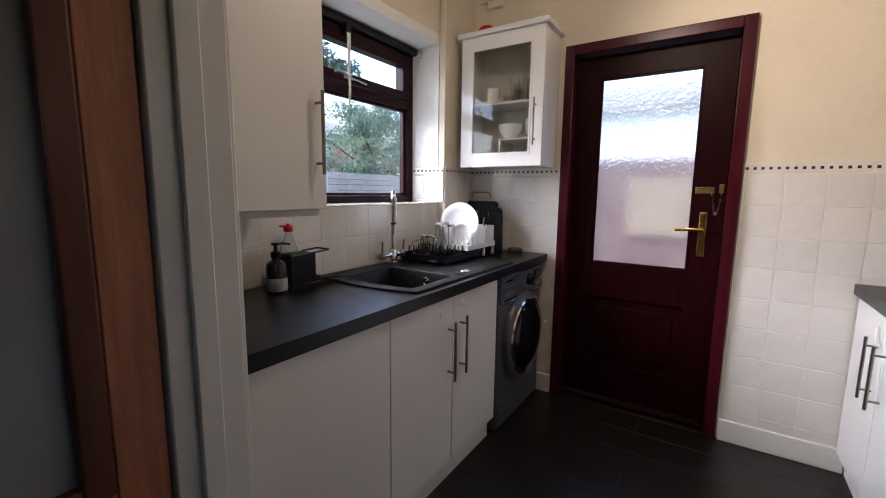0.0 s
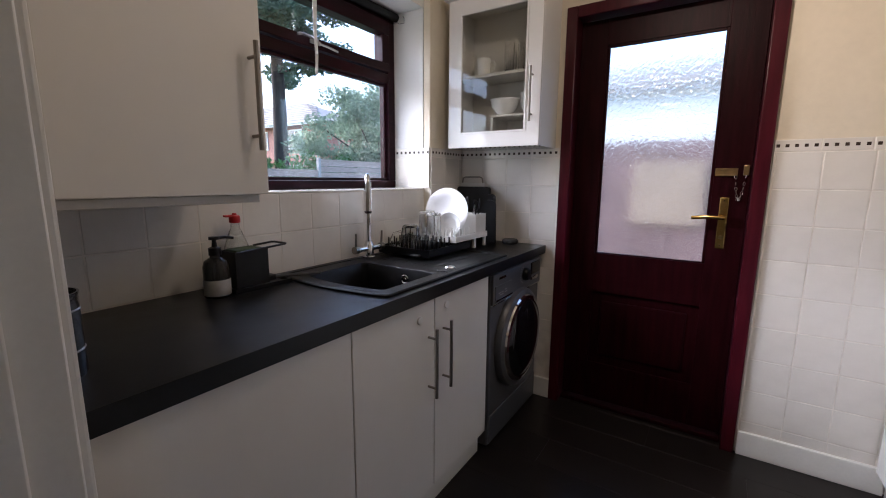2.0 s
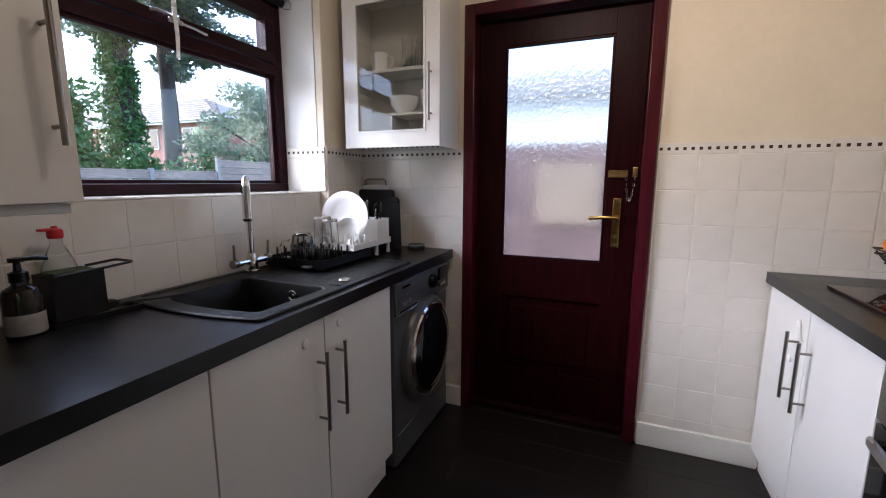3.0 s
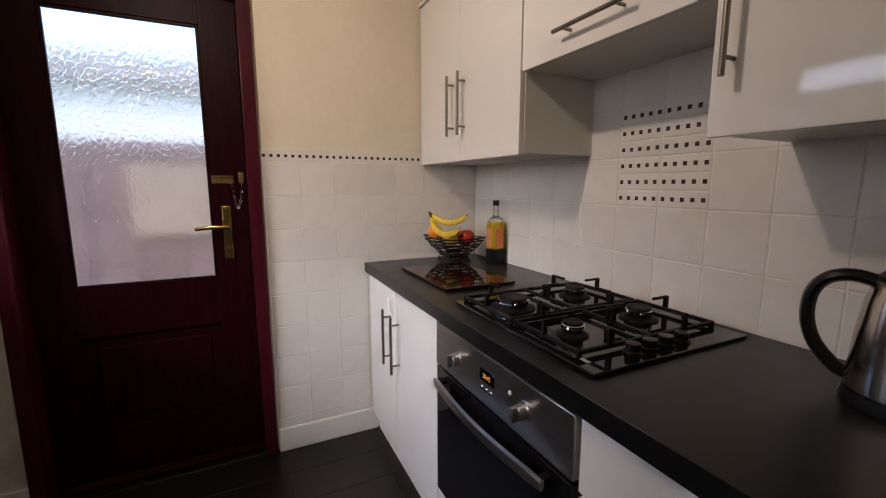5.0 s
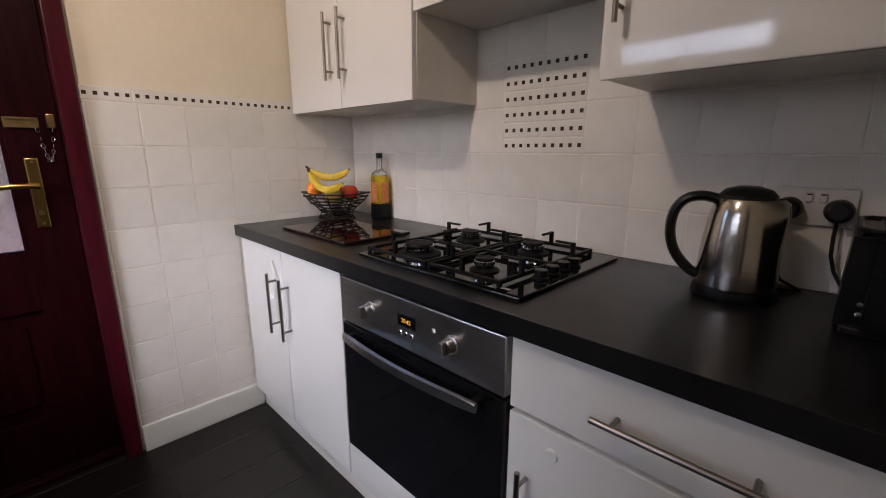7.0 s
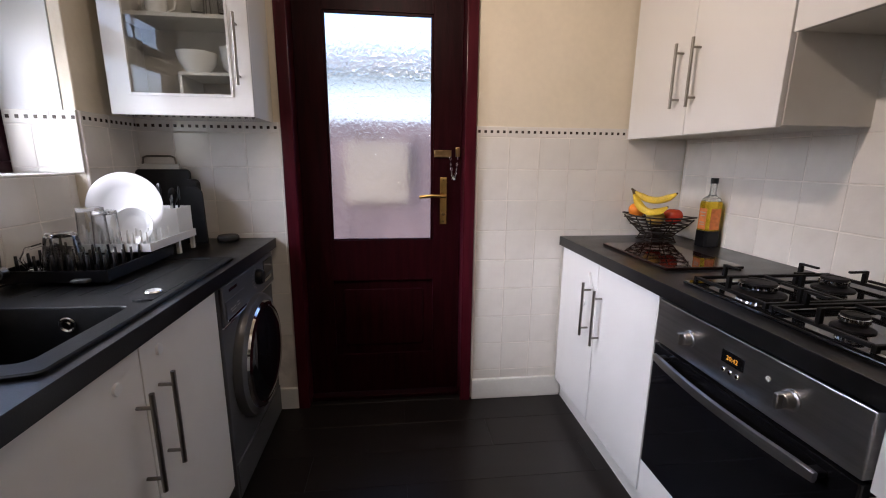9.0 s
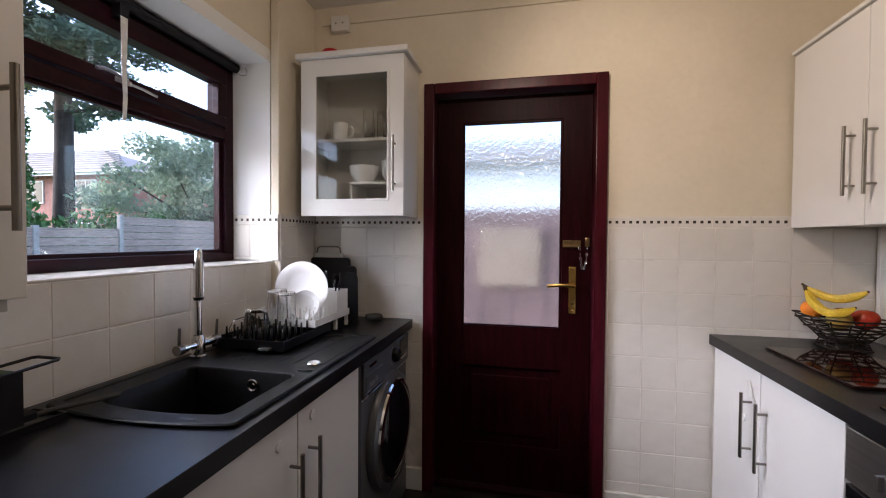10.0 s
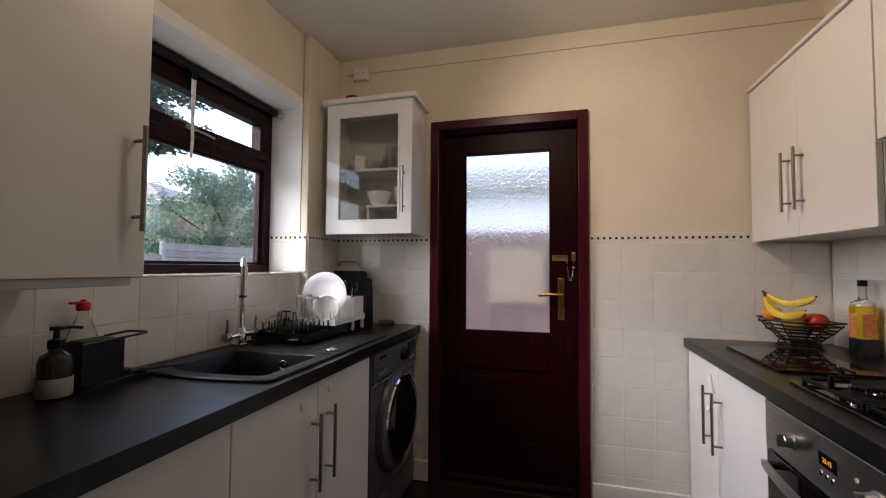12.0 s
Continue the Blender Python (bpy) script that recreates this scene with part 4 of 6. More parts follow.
det = thing("detergent_bottle", (-1.418, 1.003, WT), "clear washing-up bottle with a red cap", "bottle")
bm = bmesh.new()
M_CLEARP = material("clear_plastic", (0.86, 0.88, 0.86), 0.08, trans=0.85, ior=1.3)
lathe(bm, [(0.0, 0.0), (0.036, 0.0), (0.040, 0.006), (0.041, 0.10), (0.037, 0.135), (0.022, 0.178), (0.014, 0.196), (0.0135, 0.212), (0.0, 0.212)], (-1.418, 1.003, WT + 0.0005), 28)
part("bottle", bm, M_CLEARP, det)
bm = bmesh.new()
lathe(bm, [(0.016, 0.0), (0.0175, 0.003), (0.0175, 0.020), (0.015, 0.024), (0.008, 0.026), (0.006, 0.032), (0.0, 0.033)], (-1.418, 1.003, WT + 0.213), 20)
box(bm, -1.427, 0.968, WT + 0.233, -1.409, 1.005, WT + 0.240, 0.002)
part("cap", bm, M_RED, det, "red flip cap")
bm = bmesh.new()
lathe(bm, [(0.0, 0.008), (0.037, 0.008), (0.038, 0.045), (0.0, 0.046)], (-1.418, 1.003, WT), 24)
part("liquid", bm, material("green_liquid", (0.35, 0.55, 0.25), 0.1, trans=0.6, ior=1.33), det, "pale green washing-up liquid")

M_HAMMER = material("hammered_steel", (0.45, 0.44, 0.43), 0.16, 1.0, var=0.1, scale=20, bump=0.9, bump_scale=45)
can = thing("canister", (-1.055, 0.425, WT), "hammered stainless steel canister, open at the top", "canister")
bm = bmesh.new()
lathe(bm, [(0.0, 0.0), (0.050, 0.0), (0.052, 0.003), (0.052, 0.15), (0.0535, 0.152), (0.0535, 0.156), (0.050, 0.156), (0.049, 0.01), (0.0, 0.008)], (-1.055, 0.425, WT + 0.0005), 40)
part("body", bm, M_HAMMER, can)
for z in (0.05, 0.125):
    bm = bmesh.new()
    lathe(bm, [(0.052, -0.002), (0.0535, 0.0), (0.052, 0.002)], (-1.055, 0.425, WT + z), 40)
    part("hoop", bm, M_STEEL, can)

# ---------------------------------------------------------------- washing machine
wm = thing("washing_machine", (-1.16, 2.15, 0), "graphite front-loading washing machine under the worktop", "washing machine")
WY0, WY1, WF = 1.848, 2.446, -0.885
part("casing", B((XL + 0.03, WY0, 0.012, WF, WY1, 0.848), bevel=0.008, seg=3), M_WMETAL, wm)
bm = B((WF - 0.001, WY0 + 0.004, 0.705, WF + 0.012, WY1 - 0.004, 0.845), bevel=0.005, seg=2)
part("control_panel", bm, M_WMETAL, wm)
part("detergent_drawer", B((WF + 0.011, WY0 + 0.02, 0.718, WF + 0.017, WY0 + 0.20, 0.79), bevel=0.003, seg=2), M_WMETAL, wm)
part("drawer_trim", B((WF + 0.016, WY0 + 0.02, 0.720, WF + 0.0195, WY0 + 0.20, 0.727)), M_CHROME, wm)
part("badge", B((WF + 0.0115, WY0 + 0.06, 0.815, WF + 0.0135, WY0 + 0.135, 0.826)), M_CHROME, wm)
part("display", B((WF + 0.0115, WY1 - 0.15, 0.765, WF + 0.0145, WY1 - 0.03, 0.83), bevel=0.002), M_BLKGLASS, wm)
for k, (y0, y1, z0) in enumerate(((0.05, 0.075, 0.752), (0.08, 0.10, 0.752), (0.06, 0.10, 0.742), (0.115, 0.135, 0.758), (0.115, 0.14, 0.747))):
    part("panel_print", B((WF + 0.017, WY0 + y0, z0, WF + 0.0178, WY0 + y1, z0 + 0.004)), M_LABEL, wm)
part("panel_seam", B((WF + 0.0005, WY0 + 0.004, 0.699, WF + 0.009, WY1 - 0.004, 0.7045), bevel=0.001), M_CHROME, wm, "bright trim under the control panel")
part("start_button", B((WF + 0.0115, WY1 - 0.15, 0.735, WF + 0.016, WY1 - 0.05, 0.752), bevel=0.003), M_CHROME, wm)
bm = bmesh.new()
lathe(bm, [(0.034, 0.0), (0.034, 0.012), (0.030, 0.022), (0.026, 0.026), (0.0, 0.026)], (WF + 0.0115, 2.215, 0.785), 32, Vector((1, 0, 0)))
part("dial", bm, M_BLACK, wm)
for k in range(8):
    a = math.pi * (0.65 + k * 0.1)
    part("dial_mark", B((WF + 0.0115, 2.215 + 0.058 * math.cos(a) - 0.009, 0.785 + 0.045 * math.sin(a) - 0.0015, WF + 0.0128, 2.215 + 0.058 * math.cos(a) + 0.009, 0.785 + 0.045 * math.sin(a) + 0.0015)), M_LABEL, wm)
DC = (WF, 2.155, 0.47)
bm = bmesh.new()
lathe(bm, [(0.255, 0.0), (0.255, 0.012), (0.245, 0.03), (0.225, 0.04), (0.215, 0.036)], DC, 64, Vector((1, 0, 0)))
mdoor = part("porthole_ring", bm, M_WMETAL, wm)
bm = bmesh.new()
lathe(bm, [(0.222, 0.038), (0.216, 0.047), (0.200, 0.052), (0.192, 0.047)], DC, 64, Vector((1, 0, 0)))
part("chrome_rim", bm, M_CHROME, wm, "chrome rim of the porthole")
bm = bmesh.new()
lathe(bm, [(0.197, 0.048), (0.185, 0.056), (0.14, 0.070), (0.08, 0.076), (0.0, 0.078)], DC, 64, Vector((1, 0, 0)))
part("porthole_glass", bm, M_BLKGLASS, wm, "dark tinted porthole glass")
part("kick_panel", B((WF - 0.001, WY0 + 0.01, 0.02, WF + 0.006, WY1 - 0.01, 0.16), bevel=0.003), M_WMETAL, wm)
for y in (WY0 + 0.05, WY1 - 0.05):
    bm = bmesh.new()
    rod(bm, (WF - 0.05, y, 0.0), (WF - 0.05, y, 0.0118), 0.02, seg=14)
    part("foot", bm, M_BLACK, wm)

# ---------------------------------------------------------------- oven
ov = thing("oven", (0.88, 1.335, 0.235), "stainless steel built-in oven with a black glass door", "oven")
OF, OY0, OY1 = 0.560, 1.016, 1.652
part("body", B((OF + 0.03, OY0 + 0.006, 0.24, XR - 0.02, OY1 - 0.006, 0.845)), M_SOFTBLK, ov)
part("control_panel", B((OF, OY0, 0.698, OF + 0.03, OY1, 0.841), bevel=0.004, seg=2), M_STEEL, ov)
odoor = part("door", B((OF + 0.002, OY0 + 0.002, 0.242, OF + 0.03, OY1 - 0.002, 0.689), bevel=0.003, seg=2), M_BLKGLASS, ov, "black glass oven door")
bm = bmesh.new()
pts = []
for k in range(13):
    u = k / 12
    pts.append((OF - 0.030 - 0.020 * math.sin(math.pi * u), OY0 + 0.055 + u * (OY1 - OY0 - 0.11), 0.663))
lo = []
for p in pts:
    lo.append([bm.verts.new((p[0] + dx, p[1], p[2] + dz)) for dx, dz in ((-0.006, -0.012), (0.006, -0.012), (0.006, 0.012), (-0.006, 0.012))])
for a, b in zip(lo, lo[1:]):
    for k in range(4):
        bm.faces.new((a[k], a[(k + 1) % 4], b[(k + 1) % 4], b[k]))
bm.faces.new(lo[0]), bm.faces.new(lo[-1][::-1])
bmesh.ops.bevel(bm, geom=[e for e in bm.edges if abs(e.verts[0].co.y - e.verts[1].co.y) > 0.01], offset=0.003, segments=2, affect="EDGES")
hd = part("handle", bm, M_STEEL, odoor, "bowed steel handle")
for y in (OY0 + 0.07, OY1 - 0.07):
    part("handle_bracket", B((OF - 0.03, y - 0.012, 0.655, OF + 0.003, y + 0.012, 0.671), bevel=0.003), M_BLACK, odoor)
for y in (1.494, 1.172):
    bm = bmesh.new()
    lathe(bm, [(0.024, 0.0), (0.024, 0.004), (0.019, 0.006), (0.018, 0.024), (0.016, 0.026), (0.0, 0.026)], (OF, y, 0.770), 28, Vector((-1, 0, 0)))
    box(bm, OF - 0.040, y - 0.006, 0.752, OF - 0.010, y + 0.006, 0.788, 0.003, 2)
    part("knob", bm, M_STEEL, ov, "brushed steel control knob")
part("display", B((OF - 0.0015, 1.300, 0.763, OF + 0.004, 1.372, 0.798), bevel=0.001), M_BLKGLASS, ov, "black clock display")
for k in range(3):
    bm = bmesh.new()
    lathe(bm, [(0.0065, 0.0), (0.0065, 0.003), (0.005, 0.004), (0.0, 0.004)], (OF, 1.358 - k * 0.022, 0.745), 16, Vector((-1, 0, 0)))
    part("button", bm, M_CHROME, ov)
bm = bmesh.new()
lathe(bm, [(0.006, 0.0), (0.006, 0.002), (0.0, 0.003)], (OF, 1.232, 0.787), 14, Vector((-1, 0, 0)))
part("indicator_lamp", bm, M_WHITEP, ov)


def emitter(name, color, strength):
    m = material(name, color, 0.5)
    p = m.node_tree.nodes["Principled BSDF"]
    p.inputs["Emission Color"].default_value = (*color, 1)
    p.inputs["Emission Strength"].default_value = strength
    return m


M_AMBERLED = emitter("amber_led", (1.0, 0.42, 0.04), 0.07)
cu = bpy.data.curves.new("digits", "FONT")
cu.body, cu.size, cu.align_x, cu.align_y, cu.extrude = "20:42", 0.017, "CENTER", "CENTER", 0.0003
tmp = bpy.data.objects.new("digits_source", cu)
scene.collection.objects.link(tmp)
bpy.context.view_layer.update()
me = bpy.data.meshes.new_from_object(tmp.evaluated_get(bpy.context.evaluated_depsgraph_get()))
bpy.data.objects.remove(tmp)
me.transform(Matrix.Translation((OF - 0.0022, 1.336, 0.780)) @ Matrix(((0, 0, -1, 0), (-1, 0, 0, 0), (0, 1, 0, 0), (0, 0, 0, 1))))
me.materials.clear()
me.materials.append(M_AMBERLED)
dg = new("clock_digits", me)
dg.parent = ov
dg.matrix_parent_inverse = ov.matrix_basis.inverted()
fp = solo("filler_panel", B((RF, OY0 - 0.006, 0.105, RF + 0.018, OY1 + 0.004, 0.238), bevel=0.002), M_CAB, "white gloss filler panel under the oven", "panel")
solo("oven_plinth", B((RF + 0.037, OY0 - 0.008, 0.0, RF + 0.055, OY1 + 0.006, 0.1145)), M_CARC, "white plinth under the oven", "plinth")

# ---------------------------------------------------------------- hob
hob = thing("gas_hob", (0.88, 1.33, WR), "black glass gas hob with four burners", "hob")
HX0, HX1, HY0, HY1, HZ = 0.616, 1.135, 1.028, 1.627, WR + 0.010
part("glass_top", B((HX0, HY0, WR + 0.0005, HX1, HY1, HZ), bevel=0.003, seg=2), M_BLKGLASS, hob)
burners = (((0.742, 1.484), 0.048), ((1.008, 1.503), 0.036), ((0.998, 1.240), 0.036), ((0.738, 1.222), 0.028))
for (x, y), r in burners:
    bm = bmesh.new()
    lathe(bm, [(r * 1.45, 0.0), (r * 1.42, 0.004), (r * 1.05, 0.008), (r * 0.92, 0.010), (r * 0.92, 0.0165)], (x, y, HZ), 36)
    bn = part("burner", bm, M_IRON, hob, "black burner cup")
    bm = bmesh.new()
    rings = []
    for rr, h in ((0.94, 0.0165), (1.0, 0.018), (1.0, 0.0275), (0.9, 0.029)):
        rings.append([bm.verts.new((x + r * rr * q * math.cos(k * math.tau / 72), y + r * rr * q * math.sin(k * math.tau / 72), HZ + h)) for k, q in ((k, 1.0 if k % 3 or h < 0.017 or h > 0.028 else 0.95) for k in range(72))])
    for a, b in zip(rings, rings[1:]):
        for k in range(72):
            bm.faces.new((a[k], a[(k + 1) % 72], b[(k + 1) % 72], b[k]))
    part("burner_crown", bm, M_CHROME, bn, "bright aluminium burner crown with slots")
    bm = bmesh.new()
    lathe(bm, [(r * 0.90, 0.0), (r * 0.94, 0.003), (r * 0.90, 0.007), (r * 0.6, 0.008), (r * 0.55, 0.0065), (0.0, 0.0065)], (x, y, HZ + 0.0285), 32)
    part("burner_cap", bm, M_IRON, bn, "black enamelled burner cap")
    bm = bmesh.new()
    rod(bm, (x + r * 1.2, y - 0.004, HZ + 0.005), (x + r * 1.2, y - 0.004, HZ + 0.024), 0.0025, seg=8)
    part("igniter", bm, M_WHITEP, bn, "white ceramic igniter")
for k in range(4):
    bm = bmesh.new()
    lathe(bm, [(0.021, 0.0), (0.021, 0.005), (0.017, 0.008), (0.016, 0.024), (0.0, 0.026)], (0.775 + k * 0.055, 1.072, HZ), 24)
    part("knob", bm, M_BLACK, hob)


def support(y0, y1, cs):
    """A cast frame low over the glass, with upright fingers that turn in over each burner."""
    bm = bmesh.new()
    x0, x1, z, t = 0.648, 1.110, HZ + 0.013, 0.0055
    xm = (x0 + x1) / 2
    for y in (y0, y1):
        box(bm, x0 - t, y - t, z - 0.006, x1 + t, y + t, z + 0.004, 0.0015)
    for x in (x0, xm, x1):
        box(bm, x - t, y0 + t, z - 0.006, x + t, y1 - t, z + 0.004, 0.0015)
    for (cx, cy), r in cs:
        for px, py in ((cx, y0), (cx, y1), (x0 if cx < xm else x1, cy), (xm, cy)):
            n = Vector((cx - px, cy - py, 0))
            reach = min(0.052, n.length - r * 0.75)
            n.normalize()
            ex, ey = px + n.x * reach, py + n.y * reach
            box(bm, px - 0.006, py - 0.006, z, px + 0.006, py + 0.006, z + 0.040, 0.0015)
            box(bm, min(px, ex) - 0.0045, min(py, ey) - 0.0045, z + 0.033, max(px, ex) + 0.0045, max(py, ey) + 0.0045, z + 0.040, 0.0015)
    for px in (x0, x1):
        for py in (y0, y1):
            box(bm, px - t, py - t, HZ, px + t, py + t, z, 0.001)
    return bm


part("pan_support", support(1.358, 1.610, burners[:2]), M_IRON, hob, "cast iron pan support")
part("pan_support", support(1.105, 1.338, burners[2:]), M_IRON, hob, "cast iron pan support")
part("maker_mark", B((0.645, 1.075, HZ, 0.655, 1.115, HZ + 0.0006)), M_LABEL, hob)

# ---------------------------------------------------------------- board, fruit, oil
M_BASKET = material("dark_bronze_wire", (0.016, 0.010, 0.008), 0.35, spec=0.4, var=0.2, scale=40)
M_BOARD = material("dark_brown_glass", (0.014, 0.005, 0.004), 0.05, var=0.15, scale=8)
solo("worktop_saver", B((0.655, 1.772, WR + 0.0005, 0.958, 2.232, WR + 0.012), bevel=0.003, seg=2), M_BOARD, "dark brown glass worktop saver beside the hob", "chopping board")
FX, FY2 = 0.972, 2.325
fb = thing("fruit_basket", (FX, FY2, WR), "square black wire fruit basket with open stepped sides", "fruit basket")


def square_ring(bm, r, z, turn, rad=0.0032, lift=0.0):
    """A square of wire, its corners lifted."""
    c = [(FX + r * 1.414 * math.cos(turn + math.pi / 4 + k * math.pi / 2), FY2 + r * 1.414 * math.sin(turn + math.pi / 4 + k * math.pi / 2)) for k in range(4)]
    pts = []
    for k in range(4):
        a, b = c[k], c[(k + 1) % 4]
        for u in (0.015, 0.2, 0.5, 0.8, 0.985):
            pts.append((a[0] + (b[0] - a[0]) * u, a[1] + (b[1] - a[1]) * u, z + lift * (abs(u - 0.5) * 2) ** 2))
    tube(bm, pts, rad, 8, True)
    return bm


RIM = WR + 0.122
for r, z, turn, lift in ((0.117, RIM, 0.0, 0.006), (0.108, RIM - 0.016, 0.10, 0.004), (0.098, RIM - 0.032, -0.08, 0.004), (0.086, RIM - 0.048, 0.12, 0.003), (0.072, RIM - 0.063, -0.06, 0.002), (0.058, RIM - 0.078, 0.1, 0.0), (0.052, RIM - 0.092, -0.1, 0.0), (0.056, RIM - 0.107, 0.05, 0.0), (0.064, WR + 0.004, 0.0, 0.0)):
    part("wire_ring", square_ring(bmesh.new(), r, z, turn, 0.0036, lift), M_BASKET, fb)
for k in range(8):
    a = math.pi / 4 + k * math.pi / 4
    q = 1.38 if k % 2 == 0 else 1.0
    bm = bmesh.new()
    tube(bm, [(FX + r * q * math.cos(a), FY2 + r * q * math.sin(a), z) for r, z in ((0.112, RIM - 0.004), (0.095, RIM - 0.034), (0.070, RIM - 0.064), (0.052, RIM - 0.09), (0.062, WR + 0.005))], 0.003, 8)
    part("rib", bm, M_BASKET, fb)
part("basket_floor", B((FX - 0.05, FY2 - 0.05, RIM - 0.089, FX + 0.05, FY2 + 0.05, RIM - 0.084), bevel=0.002), M_BASKET, fb)

M_BANANA = material("banana_skin", (0.72, 0.50, 0.035), 0.45, var=0.2, scale=14, bump=0.2, bump_scale=60, fine=0.15)
M_ORANGE = material("orange_peel", (0.75, 0.22, 0.015), 0.4, var=0.12, scale=20, bump=0.5, bump_scale=220)
M_APPLE = material("red_apple_skin", (0.40, 0.012, 0.012), 0.25, color2=(0.46, 0.07, 0.02), scale=10)
M_PEAR = material("green_apple_skin", (0.36, 0.38, 0.08), 0.35, color2=(0.50, 0.25, 0.05), scale=9)
M_STEM = material("brown_stem", (0.06, 0.035, 0.015), 0.7, var=0.2, scale=40)


def round_fruit(at, r, mat, name, label):
    bm = bmesh.new()
    bmesh.ops.create_uvsphere(bm, u_segments=24, v_segments=14, radius=r, matrix=Matrix.Translation(at))
    for v in bm.verts:
        d = v.co - Vector(at)
        q = math.hypot(d.x, d.y) / r
        if d.z > 0:
            v.co.z -= 0.22 * r * (1 - q) ** 2
        v.co.z = at[2] + (v.co.z - at[2]) * 0.94
    return solo(name, bm, mat, label, "fruit", "fruit in the basket")


round_fruit((FX - 0.068, FY2 + 0.070, RIM + 0.022), 0.040, M_ORANGE, "orange", "ripe orange in the fruit basket")
round_fruit((FX - 0.032, FY2 - 0.030, RIM - 0.004), 0.041, M_PEAR, "apple", "green and red apple in the basket")
round_fruit((FX + 0.050, FY2 - 0.040, RIM + 0.004), 0.042, M_APPLE, "apple", "red apple in the fruit basket")
round_fruit((FX + 0.030, FY2 + 0.048, RIM - 0.002), 0.042, M_APPLE, "apple", "red apple at the basket's back")


def banana(p0, p1, sag, label):
    p0, p1 = Vector(p0), Vector(p1)
    t = thing("banana", (p0 + p1) / 2, label, "fruit", "fruit in the basket")
    n, rings = 16, []
    bm = bmesh.new()
    seg = 8
    for i in range(n + 1):
        u = i / n
        c = p0.lerp(p1, u) + Vector(sag) * (4 * u * (1 - u))
        tan = ((p1 - p0) + Vector(sag) * (4 - 8 * u)).normalized()
        s = tan.cross(Vector((0, 0, 1))).normalized()
        w = s.cross(tan)
        r = 0.0172 * min(1, 0.30 + 4.2 * min(u, 1 - u)) ** 0.8
        rings.append([bm.verts.new(c + (s * math.cos(k * math.tau / seg) + w * math.sin(k * math.tau / seg)) * r * (1.06 if k % 2 else 0.97)) for k in range(seg)])
    for a, b in zip(rings, rings[1:]):
        for k in range(seg):
            bm.faces.new((a[k], a[(k + 1) % seg], b[(k + 1) % seg], b[k]))
    bm.faces.new(rings[0][::-1]), bm.faces.new(rings[-1])
    part("skin", bm, M_BANANA, t)
    bm = bmesh.new()
    d = ((p1 - p0) + Vector(sag) * 4).normalized()
    rod(bm, p0 - d * 0.024, p0 + d * 0.002, 0.0045, 0.007, seg=8)
    part("stem", bm, M_STEM, t)
    bm = bmesh.new()
    d = ((p1 - p0) - Vector(sag) * 4).normalized()
    rod(bm, p1 - d * 0.002, p1 + d * 0.006, 0.006, 0.003, seg=8)
    part("tip", bm, M_STEM, t)


banana((FX - 0.093, FY2 + 0.062, RIM + 0.112), (FX + 0.034, FY2 - 0.068, RIM + 0.112), (0.0, 0.0, -0.036), "ripe yellow banana on top of the fruit")
banana((FX - 0.106, FY2 + 0.046, RIM + 0.100), (FX - 0.012, FY2 - 0.078, RIM + 0.050), (-0.024, -0.022, -0.048), "ripe yellow banana leaning on the fruit")

oil = thing("oil_bottle", (1.13, 2.185, WR), "clear bottle of olive oil with an orange label", "bottle")
M_OIL = material("olive_oil", (0.95, 0.70, 0.03), 0.05, trans=0.8, ior=1.4)
M_OLABEL = material("orange_label", (0.55, 0.17, 0.05), 0.5, var=0.2, scale=60)


def square_bottle(bm, cx, cy, prof):
    rings = []
    for w, z in prof:
        k = w * 0.72
        rings.append([bm.verts.new((cx + a, cy + b, z)) for a, b in ((w, k), (k, w), (-k, w), (-w, k), (-w, -k), (-k, -w), (k, -w), (w, -k))])
    for a, b in zip(rings, rings[1:]):
        for i in range(8):
            bm.faces.new((a[i], a[(i + 1) % 8], b[(i + 1) % 8], b[i]))
    bm.faces.new(rings[0][::-1]), bm.faces.new(rings[-1])


OX, OYB = 1.130, 2.185
bm = bmesh.new()
square_bottle(bm, OX, OYB, [(0.035, WR + 0.075), (0.035, WR + 0.195), (0.033, WR + 0.206)])
part("oil", bm, M_OIL, oil)
bm = bmesh.new()
square_bottle(bm, OX, OYB, [(0.0328, WR + 0.2065), (0.029, WR + 0.219), (0.014, WR + 0.232), (0.0115, WR + 0.242), (0.0115, WR + 0.285)])
part("neck", bm, M_CLEARP, oil)
bm = bmesh.new()
square_bottle(bm, OX, OYB, [(0.036, WR + 0.0005), (0.037, WR + 0.006), (0.037, WR + 0.0745)])
part("dark_base", bm, M_BLACK, oil)
bm = bmesh.new()
rod(bm, (OX, OYB, WR + 0.2855), (OX, OYB, WR + 0.310), 0.016, seg=20)
part("cap", bm, M_BLACK, oil)
bm = B((OX - 0.0352, OYB - 0.023, WR + 0.08, OX - 0.0345, OYB + 0.023, WR + 0.175), (OX - 0.023, OYB - 0.0352, WR + 0.08, OX + 0.023, OYB - 0.0345, WR + 0.175))
part("label", bm, M_OLABEL, oil, "orange paper label")
for z, w in ((0.155, 0.016), (0.14, 0.012), (0.11, 0.014), (0.10, 0.014)):
    part("label_line", B((OX - 0.0358, OYB - w, WR + z, OX - 0.0353, OYB + w, WR + z + 0.004)), M_LABEL, oil)

